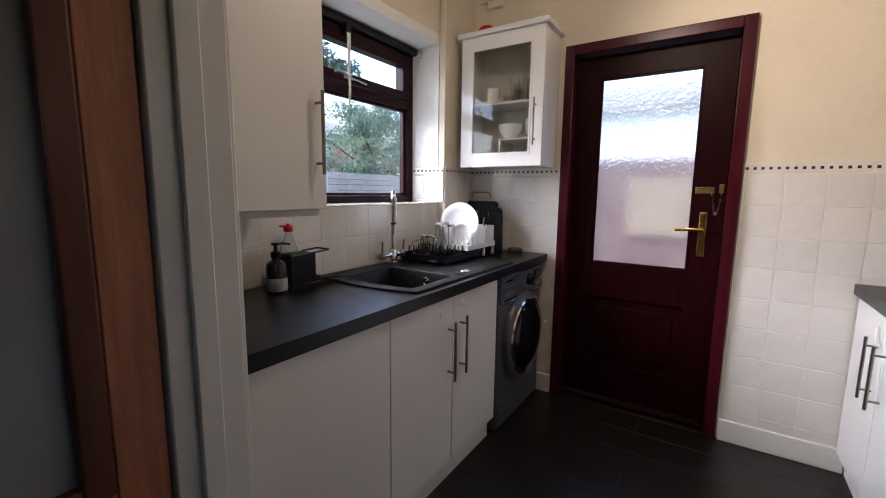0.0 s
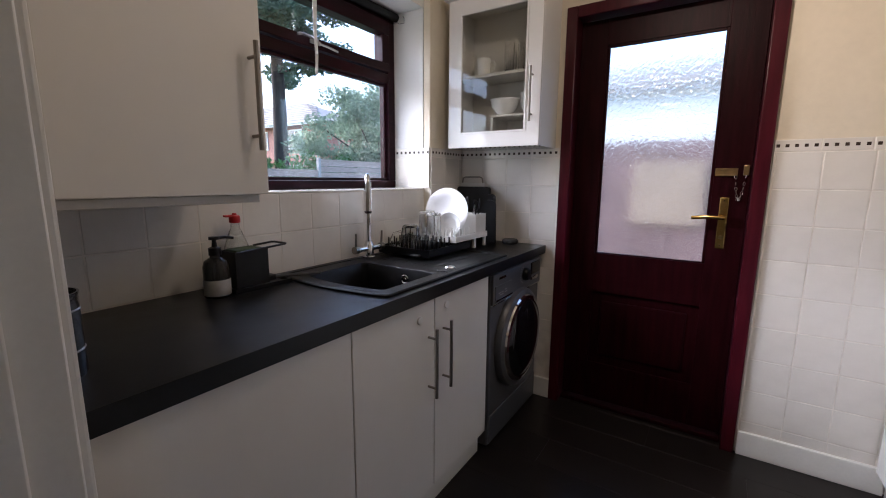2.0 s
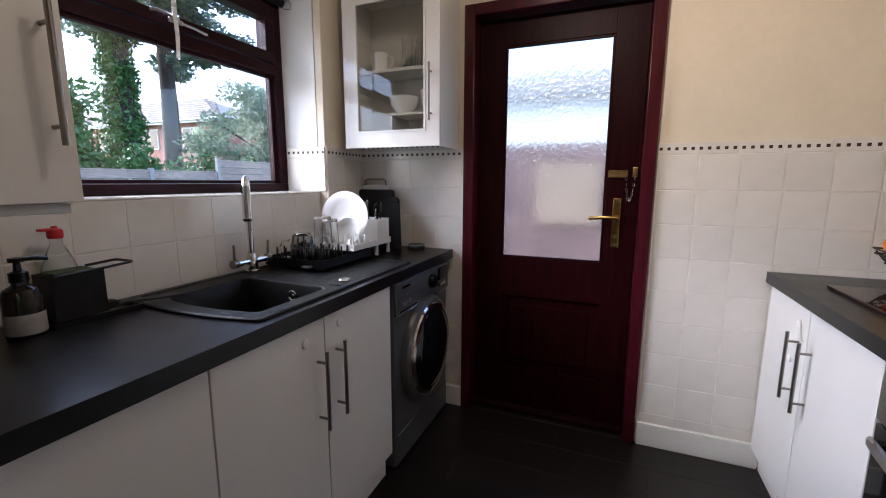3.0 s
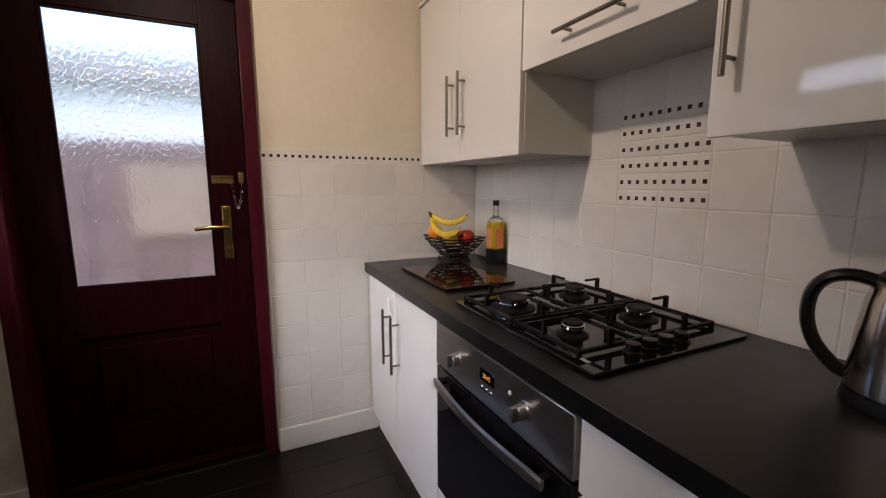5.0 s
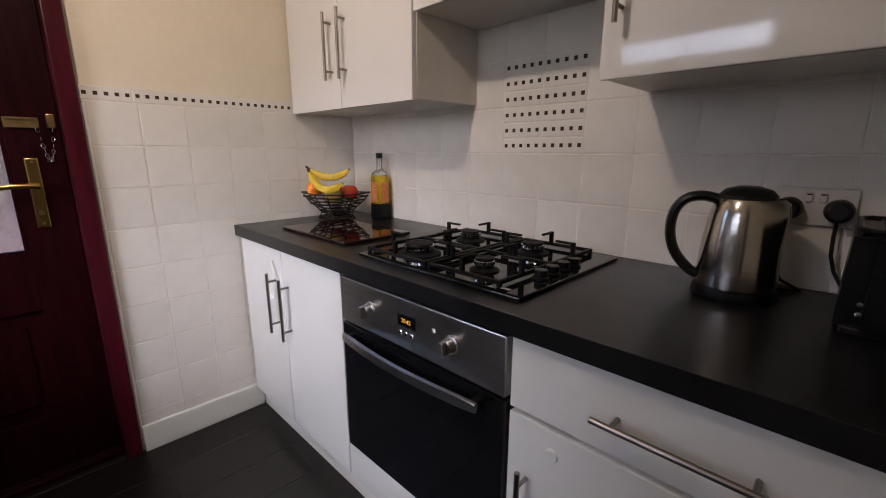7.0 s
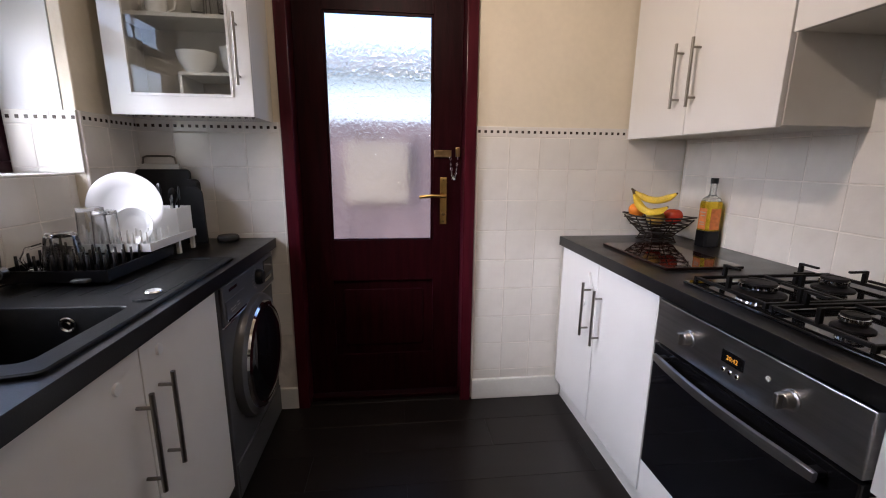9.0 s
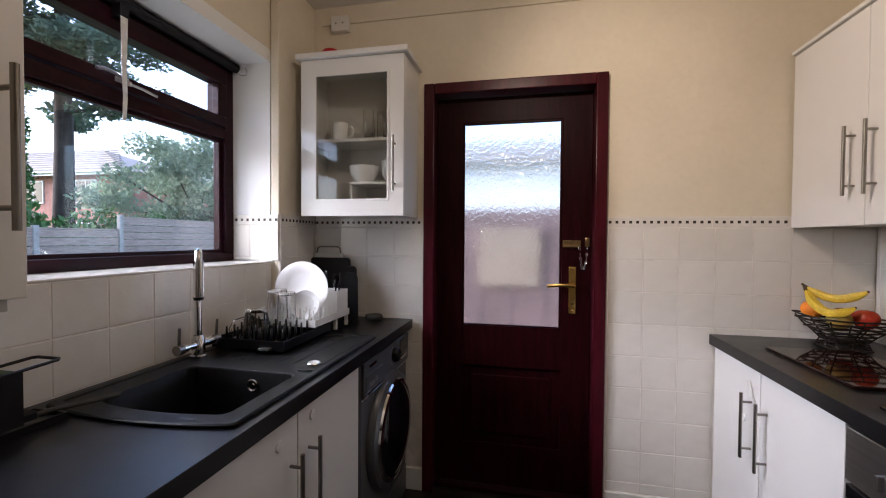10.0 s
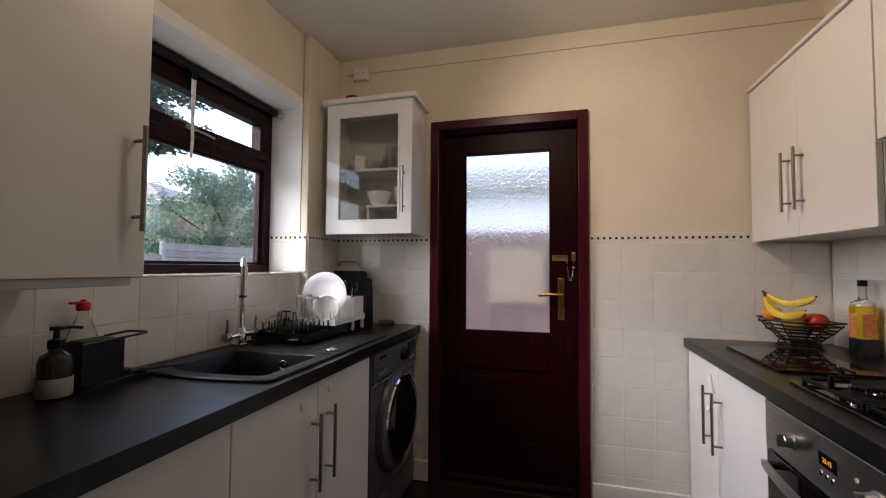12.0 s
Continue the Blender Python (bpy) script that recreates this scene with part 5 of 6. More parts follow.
# ---------------------------------------------------------------- kettle, toaster, sockets
ket = thing("kettle", (1.012, 0.714, WR), "polished steel cordless kettle with black handle and base", "kettle")
KX, KY = 1.012, 0.714
hdir = Vector((-0.25, 0.97, 0)).normalized()
bm = bmesh.new()
lathe(bm, [(0.0, 0.0), (0.082, 0.0), (0.084, 0.006), (0.080, 0.024), (0.0, 0.026)], (KX, KY, WR + 0.0005), 40)
part("base", bm, M_BLACK, ket)
bm = bmesh.new()
lathe(bm, [(0.078, 0.027), (0.0785, 0.045), (0.075, 0.12), (0.067, 0.185), (0.060, 0.212), (0.054, 0.221)], (KX, KY, WR), 48)
for v in bm.verts:
    k = -((v.co.x - KX) * hdir.x + (v.co.y - KY) * hdir.y) / 0.06
    up = (v.co.z - WR - 0.15) / 0.066
    if k > 0.75 and up > 0:
        v.co -= hdir * (0.018 * up * (k - 0.75) * 4)
M_KET = material("polished_steel", (0.44, 0.41, 0.375), 0.16, 1.0, var=0.05, scale=6, bump=0.05, bump_scale=60, stretch=(1, 1, 20))
part("jug", bm, M_KET, ket)
bm = bmesh.new()
lathe(bm, [(0.055, 0.219), (0.054, 0.228), (0.043, 0.240), (0.02, 0.247), (0.0, 0.248)], (KX, KY, WR), 40)
part("lid", bm, M_BLACK, ket)
bm = bmesh.new()
for a, b in ((0.0, 1.0),):
    path = [(0.050, 0.215), (0.085, 0.222), (0.118, 0.212), (0.138, 0.18), (0.14, 0.13), (0.125, 0.085), (0.095, 0.05), (0.076, 0.04)]
    fine = []
    for i in range(len(path) - 1):
        p0, p1, p2, p3 = path[max(0, i - 1)], path[i], path[i + 1], path[min(len(path) - 1, i + 2)]
        for k in range(4):
            u = k / 4
            fine.append(tuple(0.5 * (2 * p1[c] + (p2[c] - p0[c]) * u + (2 * p0[c] - 5 * p1[c] + 4 * p2[c] - p3[c]) * u * u + (3 * p1[c] - p0[c] - 3 * p2[c] + p3[c]) * u ** 3) for c in range(2)))
    path = fine + [path[-1]]
    rings = []
    for i, (d, h) in enumerate(path):
        q0, q1 = path[max(0, i - 1)], path[min(len(path) - 1, i + 1)]
        tan = (hdir * (q1[0] - q0[0]) + Vector((0, 0, q1[1] - q0[1]))).normalized()
        s = Vector((hdir.y, -hdir.x, 0))
        w = s.cross(tan)
        c = Vector((KX, KY, WR)) + hdir * d + Vector((0, 0, h))
        rings.append([bm.verts.new(c + s * (0.016 * math.cos(k * math.tau / 10)) + w * (0.012 * math.sin(k * math.tau / 10))) for k in range(10)])
    for r0, r1 in zip(rings, rings[1:]):
        for k in range(10):
            bm.faces.new((r0[k], r0[(k + 1) % 10], r1[(k + 1) % 10], r1[k]))
    bm.faces.new(rings[0]), bm.faces.new(rings[-1][::-1])
part("handle", bm, M_BLACK, ket)
bm = bmesh.new()
s = Vector((hdir.y, -hdir.x, 0))
o = Vector((KX, KY, WR)) + s * 0.072
box(bm, -0.006, -0.002, 0.05, 0.006, 0.002, 0.15, 0.002)
bmesh.ops.transform(bm, matrix=Matrix.Translation((o.x, o.y, WR)) @ s.to_track_quat("Y", "Z").to_matrix().to_4x4(), verts=bm.verts)
part("water_gauge", bm, M_BLKGLASS, ket)

toa = thing("toaster", (1.01, 0.465, WR), "black two-slot toaster beside the kettle", "toaster")
bm = B((0.88, 0.383, WR + 0.014, 1.14, 0.541, WR + 0.186))
bmesh.ops.bevel(bm, geom=[e for e in bm.edges if abs(e.verts[0].co.z - e.verts[1].co.z) > 0.1], offset=0.035, segments=6, affect="EDGES")
for v in bm.verts:
    if v.co.z > WR + 0.1:
        v.co.y += (0.462 - v.co.y) * 0.05
        v.co.x += (1.01 - v.co.x) * 0.03
bmesh.ops.bevel(bm, geom=[e for e in bm.edges if min(v.co.z for v in e.verts) > WR + 0.17], offset=0.012, segments=3, affect="EDGES")
part("body", bm, M_BLACK, toa)
part("base", B((0.895, 0.393, WR + 0.0005, 1.125, 0.533, WR + 0.0145), bevel=0.003), M_SOFTBLK, toa)
bm = bmesh.new()
tz = WR + 0.187
tube(bm, [(0.92, 0.394, tz), (1.10, 0.394, tz), (1.122, 0.408, tz), (1.122, 0.516, tz), (1.10, 0.530, tz), (0.92, 0.530, tz), (0.898, 0.516, tz), (0.898, 0.408, tz)], 0.0055, 8, True)
part("top_rim", bm, M_BLACK, toa)
for y in (0.420, 0.478):
    part("slot", B((0.92, y, WR + 0.1862, 1.10, y + 0.024, WR + 0.1875), bevel=0.001), M_NICKEL, toa)
    for k in range(7):
        part("slot_wire", B((0.935 + k * 0.024, y + 0.002, WR + 0.1875, 0.937 + k * 0.024, y + 0.022, WR + 0.189)), M_SOFTBLK, toa)
part("lever", B((0.858, 0.455, WR + 0.115, 0.884, 0.49, WR + 0.13), bevel=0.004), M_BLACK, toa)
for k in range(2):
    bm = bmesh.new()
    lathe(bm, [(0.0045, 0.0), (0.0045, 0.002), (0.0, 0.003)], (0.8795, 0.512, WR + 0.045 + k * 0.018), 14, Vector((-1, 0, 0)))
    part("button", bm, M_CHROME, toa)

sk = thing("wall_socket", (XR, 0.61, 1.095), "white double wall socket with two black plugs", "socket")
# white plastic coloured darker, for the shade at this end of the wall
M_SOCKET = material("shaded_white_plastic", (0.52, 0.50, 0.47), 0.4, var=0.04, scale=20)
part("faceplate", B((XR - 0.010, 0.538, 1.052, XR - 0.0005, 0.684, 1.138), bevel=0.003, seg=2), M_SOCKET, sk)
for y in (0.622, 0.597):
    part("rocker_switch", B((XR - 0.015, y - 0.007, 1.105, XR - 0.010, y + 0.007, 1.127), bevel=0.002), M_SOCKET, sk)
    part("switch_mark", B((XR - 0.0156, y - 0.005, 1.121, XR - 0.0149, y + 0.005, 1.1245)), M_SOFTBLK, sk)
for y, tag in ((0.655, "kettle"), (0.567, "toaster")):
    pl = thing("plug", (XR - 0.03, y, 1.085), "black three-pin plug in the wall socket", "plug", "plugs")
    bm = bmesh.new()
    lathe(bm, [(0.0, 0.034), (0.016, 0.034), (0.024, 0.028), (0.027, 0.0), (0.0, 0.0)], (XR - 0.0105, y, 1.088), 20, Vector((-1, 0, 0)))
    part("plug_body", bm, M_SOFTBLK, pl)
    bm = bmesh.new()
    if tag == "toaster":
        pts = [(XR - 0.022, y, 1.066), (XR - 0.026, y, 1.03), (XR - 0.03, y - 0.002, 0.99), (XR - 0.03, y - 0.012, 0.955), (XR - 0.04, y - 0.03, 0.925), (XR - 0.06, y - 0.06, WR + 0.006)]
    else:
        pts = [(XR - 0.022, y, 1.066), (XR - 0.026, y + 0.004, 1.02), (XR - 0.028, y + 0.006, 0.95), (XR - 0.035, y - 0.01, 0.918), (XR - 0.05, y - 0.05, WR + 0.0055), (XR - 0.075, y - 0.02, WR + 0.0055), (XR - 0.09, y + 0.02, WR + 0.0055)]
    tube(bm, pts, 0.004, 8)
    part("cable", bm, M_SOFTBLK, pl)

# ---------------------------------------------------------------- brown glazed inner door, standing open in the hall
idr = thing("door_2", (XJL - 0.02, -0.2, 0.005), "brown varnished inner door with a glazed panel, open", "door")
idr["kind"] = "structure"
IX0, IX1 = -0.735, -0.700
H0, H1 = 0.233, -0.54
part("stile", B((IX0, H0 - 0.072, 0.005, IX1, H0, 1.985), bevel=0.003), M_OAK, idr)
part("stile", B((IX0, H1, 0.005, IX1, H1 + 0.10, 1.985), bevel=0.003), M_OAK, idr)
part("top_rail", B((IX0, H1 + 0.10, 1.88, IX1, H0 - 0.072, 1.985)), M_OAK, idr)
part("bottom_rail", B((IX0, H1 + 0.10, 0.005, IX1, H0 - 0.072, 0.83)), M_OAK, idr)
bm = B((IX0 + 0.004, H0 - 0.112, 0.83, IX1 + 0.004, H0 - 0.0725, 1.88), (IX0 + 0.004, H1 + 0.1005, 0.83, IX1 + 0.004, H1 + 0.13, 1.88), (IX0 + 0.004, H1 + 0.13, 0.8305, IX1 + 0.004, H0 - 0.112, 0.86), (IX0 + 0.004, H1 + 0.13, 1.85, IX1 + 0.004, H0 - 0.112, 1.8795), bevel=0.004, seg=2)
part("glazing_bead", bm, M_OAKD, idr, "dark stained glazing bead")
M_FROST = material("frosted_glass", (0.52, 0.53, 0.53), 0.25, trans=0.4, ior=1.45, var=0.06, scale=4)
part("glass_panel", B((IX0 + 0.014, H1 + 0.13, 0.86, IX0 + 0.020, H0 - 0.112, 1.85)), M_FROST, idr, "grey frosted glass panel", smooth=False)

# ---------------------------------------------------------------- the garden
M_GRASS = material("grass", (0.05, 0.085, 0.025), 0.9, var=0.4, scale=1.5, bump=0.6, bump_scale=30)
def leaf_material(name, c1, c2, scale, through_light):
    m = material(name, c1, 0.5, color2=c2, scale=scale)
    nt = m.node_tree
    p = nt.nodes["Principled BSDF"]
    tr = nt.nodes.new("ShaderNodeBsdfTranslucent")
    mix = nt.nodes.new("ShaderNodeMixShader")
    mix.inputs[0].default_value = through_light
    nt.links.new(p.inputs["Base Color"].links[0].from_socket, tr.inputs["Color"])
    nt.links.new(p.outputs[0], mix.inputs[1])
    nt.links.new(tr.outputs[0], mix.inputs[2])
    nt.links.new(mix.outputs[0], nt.nodes["Material Output"].inputs["Surface"])
    return m


# bush leaves coloured paler than foliage, standing in for light they lack
M_LEAF = leaf_material("brightened_green_leaves", (0.20, 0.27, 0.19), (0.32, 0.40, 0.30), 3, 0.62)
M_IVY = material("ivy_leaves", (0.045, 0.12, 0.03), 0.4, color2=(0.08, 0.18, 0.05), scale=4)
M_PINE = leaf_material("conifer_needles", (0.07, 0.12, 0.085), (0.12, 0.18, 0.13), 2, 0.55)
M_BARK = material("bark", (0.055, 0.043, 0.037), 0.9, var=0.35, scale=5, bump=0.8, bump_scale=25, stretch=(3, 3, 0.6))
M_FENCE = material("weathered_fence_board", (0.36, 0.28, 0.235), 0.8, var=0.25, scale=6, bump=0.5, bump_scale=30, stretch=(1, 0.7, 8), piece=0.15)
M_CONC = material("concrete", (0.36, 0.34, 0.31), 0.85, var=0.12, scale=8, bump=0.4, bump_scale=60)
M_BRICK = material("red_brick_wall", (0.40, 0.19, 0.145), 0.8, var=0.18, scale=5, bump=0.4, bump_scale=20, fine=0.2)
M_ROOF = material("grey_roof_tile", (0.30, 0.27, 0.25), 0.8, var=0.2, scale=3, bump=0.5, bump_scale=8, stretch=(1, 1, 4))
M_RENDER = material("white_render", (0.72, 0.72, 0.70), 0.8, var=0.06, scale=3, bump=0.4, bump_scale=60)
M_UPVC = material("white_window_frame", (0.75, 0.75, 0.74), 0.4, var=0.03, scale=5)
M_HOUSEGLASS = material("house_window_glass", (0.03, 0.035, 0.04), 0.05, var=0.2, scale=2)
M_MAUVE = material("mauve_fence_stain", (0.185, 0.125, 0.118), 0.8, var=0.2, scale=4, bump=0.4, bump_scale=30, piece=0.1)
M_BEIGE = material("beige_board", (0.30, 0.235, 0.175), 0.7, var=0.1, scale=4)

GZ = -0.14
bm = bmesh.new()
bmesh.ops.create_grid(bm, x_segments=24, y_segments=24, size=400, matrix=Matrix.Translation((0, 0, GZ)))
solo("ground", bm, M_GRASS, "mown green lawn", kind="structure", smooth=False)
solo("pavement", B((-1.8, 2.80, GZ, 3.0, 4.4, GZ + 0.04)), M_CONC, "grey concrete path outside the back door", kind="structure")


def leaf_mesh(name, centers, radii, n, size, mat, rng, flat=0.0):
    """Many small leaf blades round the given clump centres."""
    centers, radii = np.array(centers, float), np.array(radii, float)
    idx = rng.integers(0, len(centers), n)
    d = rng.normal(size=(n, 3))
    d /= np.linalg.norm(d, axis=1)[:, None]
    rad = rng.random(n) ** 0.45
    p = centers[idx] + d * rad[:, None] * radii[idx]
    a = rng.normal(size=(n, 3))
    a[:, 2] *= 1 - flat
    a /= np.linalg.norm(a, axis=1)[:, None]
    b = np.cross(a, rng.normal(size=(n, 3)))
    b /= np.linalg.norm(b, axis=1)[:, None]
    s = size * (0.6 + 0.8 * rng.random(n))[:, None]
    v = np.stack([p - a * s, p + b * s * 0.42, p + a * s, p - b * s * 0.42], 1).reshape(-1, 3)
    f = np.arange(n * 4).reshape(-1, 4)
    me = bpy.data.meshes.new(name)
    me.from_pydata(v.tolist(), [], f.tolist())
    me.materials.append(mat)
    return me


def leaf_part(name, me, parent, label):
    ob = new(name, me)
    ob.parent = parent
    ob.matrix_parent_inverse = parent.matrix_basis.inverted()
    ob["kind"] = "stuff"
    return tagged(ob, label)


rng = np.random.default_rng(7)
# tall conifer with a bare trunk
def conifer(x, y, h, r, bare, label, ivy=False):
    t = thing("conifer_tree" if not ivy else "ivy_clad_tree", (x, y, GZ), label, "tree", "trees")
    bm = bmesh.new()
    tube(bm, [(x, y, GZ), (x + 0.05, y + 0.04, h * 0.3), (x - 0.04, y + 0.10, h * 0.6), (x, y + 0.05, h)], r, 12)
    for v in bm.verts:
        k = 1.15 - 0.75 * max(0, (v.co.z - GZ) / h)
        v.co.x, v.co.y = x + (v.co.x - x) * k, y + (v.co.y - y) * k
    part("trunk", bm, M_BARK, t)
    cs, rs = [], []
    for i in range(26):
        z = bare + (h - bare) * (i / 25)
        a = i * 2.4
        ln = 3.2 * (1 - 0.72 * i / 25) * (0.75 + 0.4 * rng.random())
        e = (x + math.cos(a) * ln, y + math.sin(a) * ln, z - 0.25 + 0.4 * rng.random())
        bm = bmesh.new()
        tube(bm, [(x, y, z), (x + math.cos(a) * ln * 0.5, y + math.sin(a) * ln * 0.5, z + 0.1), e], 0.045, 6)
        part("limb", bm, M_BARK, t)
        for u in (0.35, 0.6, 0.8, 1.0):
            cs.append((x + math.cos(a) * ln * u, y + math.sin(a) * ln * u, z + 0.05))
            rs.append((0.7, 0.7, 0.32))
    leaf_part("crown", leaf_mesh("crown", cs, rs, 26000, 0.10, M_PINE, rng, 0.5), t, "dark green drooping needles")
    if ivy:
        cs = [(x + 0.12 * math.cos(k), y + 0.15 * math.sin(k * 2.1), GZ + 0.3 + k * 0.22) for k in range(26)]
        rs = [(0.62 - 0.010 * k + 0.12 * math.sin(k * 1.3), 0.78 - 0.012 * k + 0.15 * math.sin(k * 1.9), 0.4) for k in range(26)]
        leaf_part("ivy", leaf_mesh("ivy", cs, rs, 14000, 0.075, M_IVY, rng), t, "thick bright green ivy")


conifer(-14.0, 10.35, 13.0, 0.26, 5.0, "tall conifer with a bare dark trunk")
conifer(-14.3, 9.1, 12.0, 0.30, 6.3, "tall tree trunk clad in green ivy", True)

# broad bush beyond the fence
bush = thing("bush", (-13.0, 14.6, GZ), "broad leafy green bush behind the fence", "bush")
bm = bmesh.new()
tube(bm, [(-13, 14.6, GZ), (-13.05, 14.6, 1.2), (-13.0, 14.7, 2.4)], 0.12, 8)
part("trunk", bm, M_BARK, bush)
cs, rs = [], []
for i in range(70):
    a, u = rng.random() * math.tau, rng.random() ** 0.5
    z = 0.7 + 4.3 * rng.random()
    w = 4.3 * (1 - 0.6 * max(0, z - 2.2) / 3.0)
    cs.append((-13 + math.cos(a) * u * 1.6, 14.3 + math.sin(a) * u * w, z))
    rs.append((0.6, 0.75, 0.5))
    if i % 3 == 0:
        bm = bmesh.new()
        tube(bm, [(-13.0, 14.65, 1.0 + 0.02 * i), ((cs[-1][0] - 13) / 2, (cs[-1][1] + 14.65) / 2, (z + 1.2) / 2 + 0.3), cs[-1]], 0.03, 5)
        part("limb", bm, M_BARK, bush)
leaf_part("crown", leaf_mesh("crown", cs, rs, 26000, 0.085, M_LEAF, rng), bush, "green leaves with gaps, paled to look lit")
hedge = thing("hedge", (-11.3, 6.0, GZ), "green hedge along the fence, taller at one end", "hedge")
cs = [(-11.3 + 0.3 * math.sin(k * 1.7), 1.0 + (k % 33) * 0.32, 0.5 + 0.5 * (k % 3) + 0.15 * math.sin(k)) for k in range(33)]
cs += [(-11.4 + 0.25 * math.sin(k * 2.3), 0.6 + (k % 18) * 0.33, 1.7 + 0.62 * (k // 18) + 0.2 * math.sin(k * 1.9)) for k in range(54)]
leaf_part("crown", leaf_mesh("crown", cs, [(0.55, 0.5, 0.55)] * len(cs), 34000, 0.085, M_IVY, rng), hedge, "dense green leaves")

# garden fence of boards between concrete posts
fence = thing("garden_fence", (-10.2, 8.0, GZ), "weathered board fence between concrete posts", "fence")
ys = [8.9 + 1.83 * k for k in range(-5, 6)]
for i, y in enumerate(ys):
    top = 1.82 if y > 8.5 else 1.50
    if 10 < y < 12:
        continue
    part("post", B((-10.26, y - 0.05, GZ, -10.16, y + 0.05, top + 0.06), bevel=0.008), M_CONC, fence)
    if i == len(ys) - 1:
        continue
    reach = 3.608 if 8.5 < y < 9.5 else 1.778
    n = 11 if top > 1.6 else 9
    hgt = (top - GZ) / n
    for k in range(n):
        part("board", B((-10.235 + 0.012 * (k % 2), y + 0.052, GZ + k * hgt, -10.21 + 0.012 * (k % 2), y + reach, GZ + (k + 1) * hgt - 0.014)), M_FENCE, fence, smooth=False)
    part("top_rail", B((-10.25, y + 0.052, top - 0.01, -10.19, y + reach, top + 0.02)), M_FENCE, fence, smooth=False)

# brick house across the gardens
house = thing("brick_house", (-26, 20, GZ), "red brick house with a grey hipped roof", "house")
HX0, HX1, HY0, HY1, EV, RG = -34.0, -19.4, 17.0, 23.0, 4.5, 6.35
part("wall", B((HX0, HY0, GZ, HX1, HY1, EV)), M_BRICK, house, smooth=False)
bm = bmesh.new()
e = 0.5
base = [bm.verts.new(p) for p in ((HX0 - e, HY0 - e, EV), (HX1 + e, HY0 - e, EV), (HX1 + e, HY1 + e, EV), (HX0 - e, HY1 + e, EV))]
top = [bm.verts.new(p) for p in ((HX0 + 3.5, 20.0, RG), (-24.3, 20.0, RG))]
bm.faces.new((base[0], base[1], top[1], top[0]))
bm.faces.new((base[1], base[2], top[1]))
bm.faces.new((base[2], base[3], top[0], top[1]))
bm.faces.new((base[3], base[0], top[0]))
bm.faces.new(base[::-1])
roof = part("roof", bm, M_ROOF, house, smooth=False)
for k in range(9):
    u = (k + 0.5) / 9.5
    part("tile_course", B((HX0 - e + 4.0 * u, HY0 - e + 3.5 * u - 0.02, EV + (RG - EV) * u, HX1 + e - 4.4 * u, HY0 - e + 3.5 * u + 0.10, EV + (RG - EV) * u + 0.05)), M_ROOF, roof, smooth=False)
part("fascia", B((HX0 - e, HY0 - e - 0.03, EV - 0.2, HX1 + e, HY0 - e, EV - 0.02)), M_UPVC, house)
part("gutter", B((HX0 - e, HY0 - e - 0.14, EV - 0.1, HX1 + e, HY0 - e - 0.032, EV - 0.01), bevel=0.02), M_UPVC, house)
for x0 in (-29.6, -25.6, -22.3):
    for z0 in (0.9, 3.0):
        w = part("window", B((x0, HY0 - 0.05, z0, x0 + 1.3, HY0 + 0.02, z0 + 1.15)), M_UPVC, house, smooth=False)
        for k in range(2):
            part("pane", B((x0 + 0.07 + k * 0.61, HY0 - 0.056, z0 + 0.08, x0 + 0.62 + k * 0.61, HY0 - 0.045, z0 + 1.07)), M_HOUSEGLASS, w, smooth=False)

# fence and outbuilding outside the back door
side = thing("side_fence", (0, 4.5, GZ), "mauve-stained board fence behind the back door", "fence")
for k in range(26):
    x = -2.4 + k * 0.152
    part("board", B((x, 4.50 + 0.012 * (k % 2), GZ, x + 0.158, 4.52 + 0.012 * (k % 2), 1.62)), M_MAUVE, side, smooth=False)
solo("leaning_board", B((-0.74, 4.455, 0.88, -0.17, 4.47, 1.44), bevel=0.004), M_BEIGE, "beige board fixed to the side fence", "board")
shed = thing("outbuilding", (0, 9.2, GZ), "white rendered outbuilding with a grey roof", "outbuilding")
part("wall", B((-4, 8.0, GZ, 4, 10.5, 2.65)), M_RENDER, shed, smooth=False)
part("roof", B((-4.2, 7.75, 2.65, 4.2, 10.7, 3.05), bevel=0.03), M_ROOF, shed)

# ---------------------------------------------------------------- tiles
def tile_mesh(name, w, h, axis, mat):
    """One tile, its face outward along axis, its lower corner at the origin."""
    g, e = 0.0014, 0.0022
    bm = bmesh.new()
    lo = [(g, g), (w - g, g), (w - g, h - g), (g, h - g)]
    hi = [(g + e, g + e), (w - g - e, g + e), (w - g - e, h - g - e), (g + e, h - g - e)]

    def put(u, v, d):
        return {"y": (u, -d, v), "x": (d, u, v), "-x": (-d, u, v)}[axis]

    a = [bm.verts.new(put(u, v, 0.0)) for u, v in lo]
    b = [bm.verts.new(put(u, v, TH - 0.0015)) for u, v in lo]
    c = [bm.verts.new(put(u, v, TH)) for u, v in hi]
    for k in range(4):
        j = (k + 1) % 4
        bm.faces.new((a[k], a[j], b[j], b[k]))
        bm.faces.new((b[k], b[j], c[j], c[k]))
    bm.faces.new(c)
    me = mesh_of(name, bm, mat, False)
    return me


tile_meshes = {}


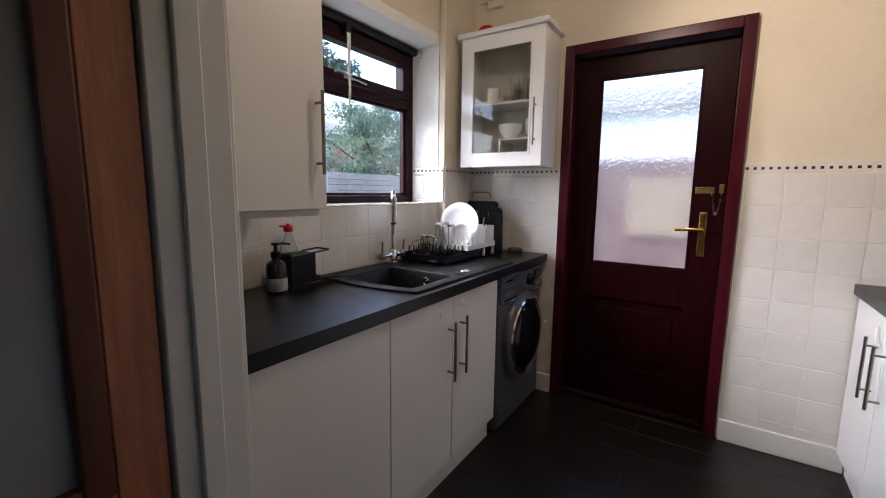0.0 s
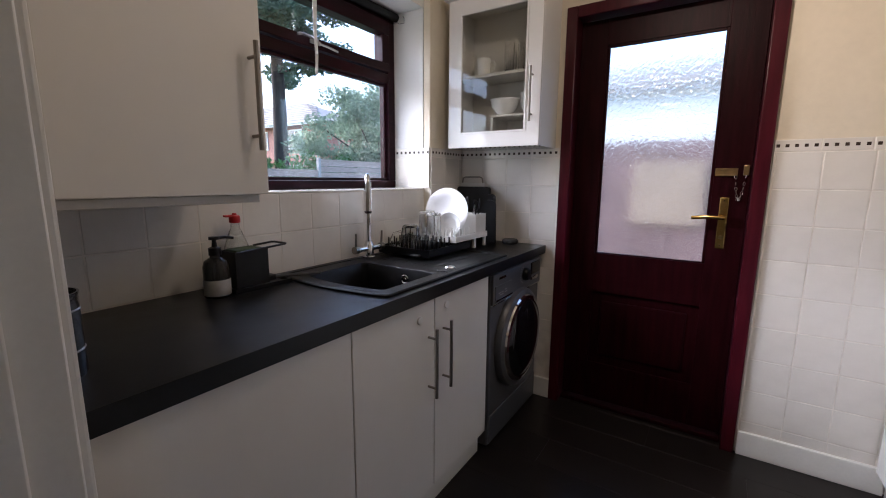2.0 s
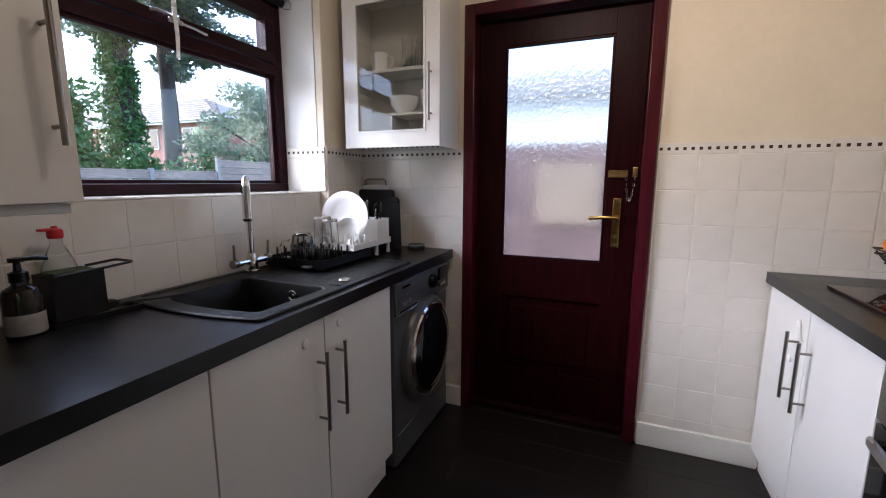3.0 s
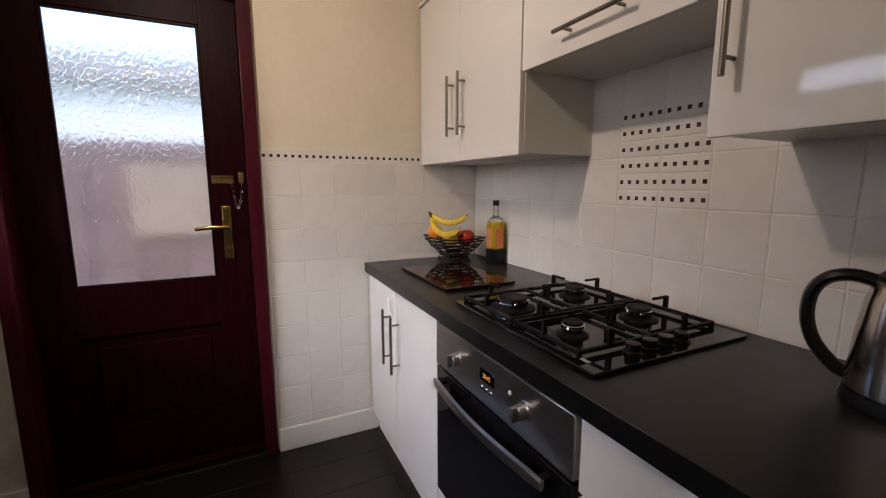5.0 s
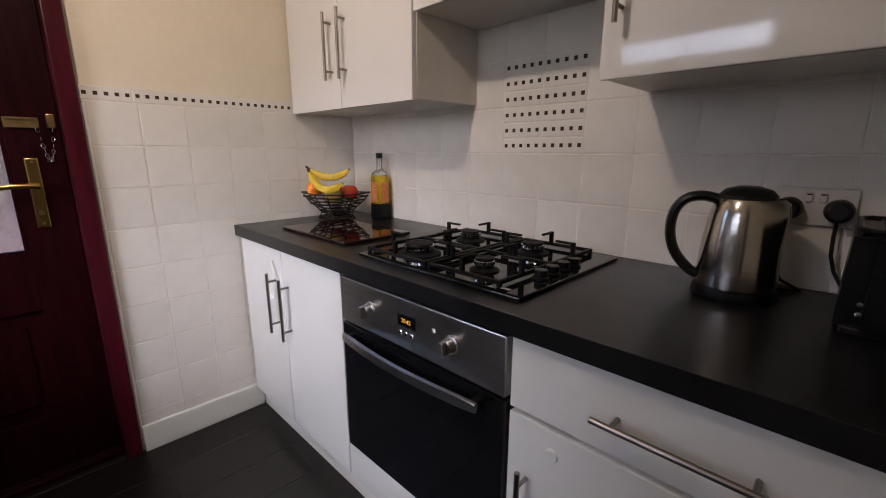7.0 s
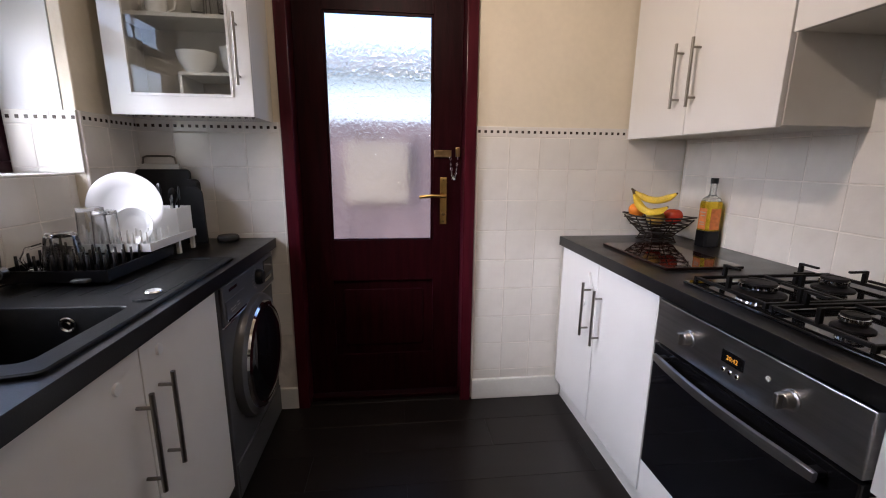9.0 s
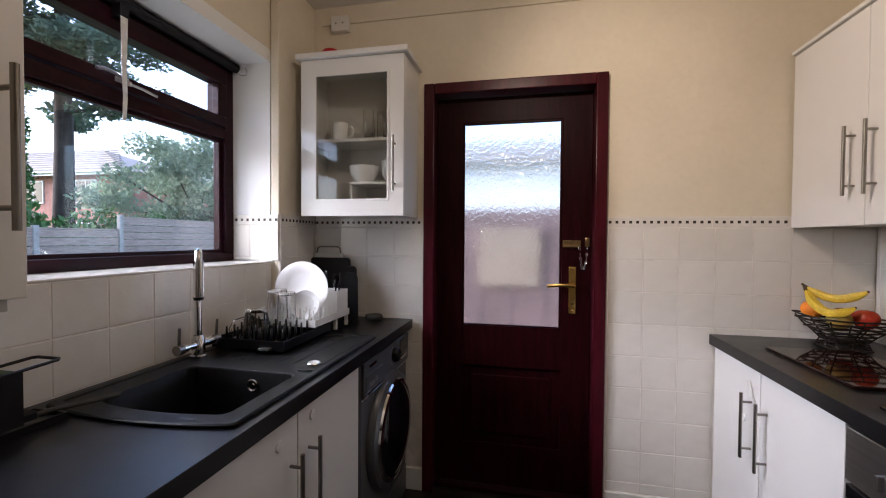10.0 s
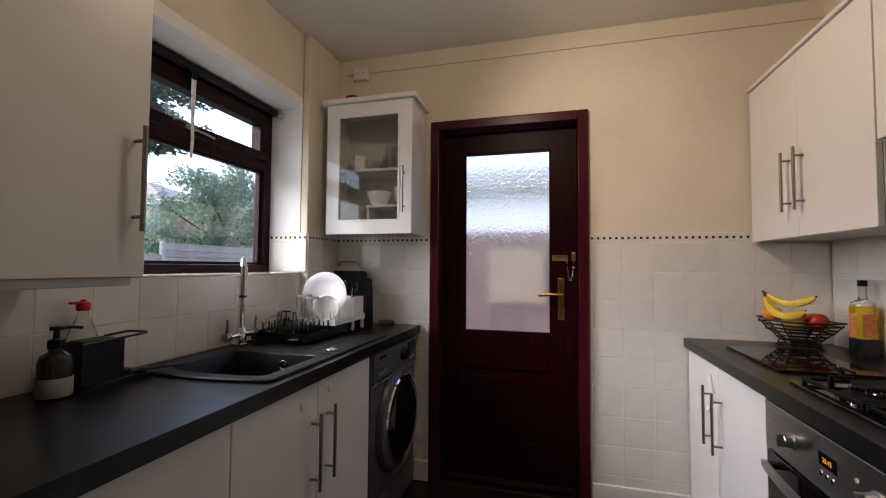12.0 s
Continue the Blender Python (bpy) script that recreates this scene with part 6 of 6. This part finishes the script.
def tile_field(parent, axis, u0, u1, v0, v1, plane, ustart, vstart, pitch=0.1525, skip=None):
    """Tiles from u0 to u1 and v0 to v1 on a grid through (ustart, vstart), cut at the edges."""
    us = [u0] + [ustart + k * pitch for k in range(-40, 41) if u0 + 0.008 < ustart + k * pitch < u1 - 0.008] + [u1]
    vs = [v0] + [vstart + k * pitch for k in range(-40, 41) if v0 + 0.008 < vstart + k * pitch < v1 - 0.008] + [v1]
    for a, b in zip(us, us[1:]):
        for c, d in zip(vs, vs[1:]):
            if skip and skip((a + b) / 2, (c + d) / 2):
                continue
            key = (axis, round(b - a, 4), round(d - c, 4))
            if key not in tile_meshes:
                tile_meshes[key] = tile_mesh("tile", b - a, d - c, axis, M_TILE)
            t = new("tile", tile_meshes[key])
            t.location = {"y": (a, plane, c), "x": (plane, a, c), "-x": (plane, a, c)}[axis]
            t.parent = parent


def grout_bed(name, *boxes):
    return solo(name, B(*boxes), M_GROUT, "pale grout between cream wall tiles", kind="structure", smooth=False)


def border(parent, axis, u0, u1, z0, plane, n=5, pitch=0.1525, height=0.0508):
    """Listello tiles with a row of small dark mosaic squares."""
    k = 0
    u = u0
    while u < u1 - 0.01:
        w = min(pitch, u1 - u)
        key = (axis, round(w, 4), "listello")
        if key not in tile_meshes:
            tile_meshes[key] = tile_mesh("tile", w, height, axis, M_TILE)
        t = new("border_tile", tile_meshes[key])
        t.location = {"y": (u, plane, z0), "x": (plane, u, z0), "-x": (plane, u, z0)}[axis]
        t.parent = parent
        bm = bmesh.new()
        step = pitch / n
        for i in range(n):
            c = (i + 0.5) * step
            if c + 0.007 > w:
                continue
            s, zc, o = 0.0065, height / 2, TH
            if axis == "y":
                box(bm, c - s, -o - 0.001, zc - s, c + s, -o + 0.003, zc + s, 0.001)
            elif axis == "x":
                box(bm, o - 0.003, c - s, zc - s, o + 0.001, c + s, zc + s, 0.001)
            else:
                box(bm, -o - 0.001, c - s, zc - s, -o + 0.003, c + s, zc + s, 0.001)
        if bm.verts:
            d = part("mosaic_dots", bm, M_DOT, t, "dark brown mosaic squares")
        else:
            bm.free()
        u += w


BZ = 1.385                # border's lower edge
PI = 0.1525
bed = grout_bed("tile_bed", (DX1 + 0.001, YD + 0.0012, 0.02, XR, YD + TH + 0.004, BZ + 0.05))
tile_field(bed, "y", DX1 + 0.002, XR - 0.001, 0.115, BZ, YD + TH, 0.11, BZ)
border(bed, "y", DX1 + 0.002, 0.86, BZ, YD + TH)
bed = grout_bed("tile_bed", (XL + 0.04, YD + 0.0012, 0.02, DX0 - 0.001, YD + TH + 0.004, BZ + 0.05))
tile_field(bed, "y", XL + 0.041, DX0 - 0.002, 0.40, BZ, YD + TH, -0.965, BZ)
border(bed, "y", XL + 0.041, DX0 - 0.002, BZ, YD + TH)
# window wall
bed = grout_bed("tile_bed", (XL - TH - 0.003, 0.37, 0.86, XL - 0.0012, Y1 - 0.001, Z0 - 0.002))
tile_field(bed, "x", 0.37, Y1 - 0.001, WT + 0.002, Z0 - 0.002, XL - TH, 0.910, 1.057, 0.150)
# under the left wall cupboard
bed = grout_bed("tile_bed", (XL - TH - 0.003, 0.37, Z0 + 0.002, XL - 0.0012, Y0 - 0.003, 1.29))
tile_field(bed, "x", 0.37, Y0 - 0.003, Z0, 1.29, XL - TH, 0.910, 1.357, 0.150)
# pier
bed = grout_bed("tile_bed", (XL + 0.036, Y1 + 0.001, 0.86, XL + 0.0405 + TH - 0.0012, YD - 0.001, BZ + 0.05))
tile_field(bed, "x", Y1 + 0.002, YD, WT + 0.002, BZ, XL + 0.0405, 2.29, BZ)
border(bed, "x", Y1 + 0.002, YD - 0.001, BZ, XL + 0.0405)
# reveal beside the window
bed = grout_bed("tile_bed", (WX + 0.035, Y1 - TH + 0.0012, Z0 + 0.007, XL + 0.038, Y1 + 0.0005, BZ + 0.05))
tile_field(bed, "y", WX + 0.035, XL + 0.04, Z0 + 0.007, BZ, Y1, XL + 0.04, BZ)
border(bed, "y", WX + 0.035, XL + 0.04, BZ, Y1)
# hob wall, with the decorated field over the hob
bed = grout_bed("tile_bed", (XR + 0.0012, 0.37, 0.86, XR + TH + 0.003, YD - 0.001, 1.75))
HP = 0.159
DY0, DY1, DZ0, DZ1 = 1.189, 1.507, 1.211, 1.529
tile_field(bed, "-x", 0.37, YD - 0.001, WR + 0.002, 1.70, XR + TH, 1.030, 1.211, HP, lambda u, v: DY0 < u < DY1 and DZ0 < v < DZ1)
for r in range(6):
    border(bed, "-x", DY0, DY1, DZ0 + r * HP / 3, XR + TH, 5, HP, HP / 3)

# floor planks, laid across the room
plank_meshes = {}
for r in range(-13, 7):
    y0 = 1.69 + r * 0.2
    y1 = min(y0 + 0.2, 2.60)
    x = -1.46 - (r % 3) * 0.4
    while x < 1.2:
        a, b = max(x, -1.465), min(x + 1.2, 1.185)
        if b - a > 0.01 and y1 - y0 > 0.01:
            key = (round(b - a, 3), round(y1 - y0, 3))
            if key not in plank_meshes:
                plank_meshes[key] = mesh_of("plank", B((0.0006, 0.0006, -0.0029, key[0] - 0.0006, key[1] - 0.0006, 0.0), bevel=0.0006), M_FLOOR, False)
            p = new("plank", plank_meshes[key])
            p.location = (a, y0, 0)
            p.parent = floor
        x += 1.2
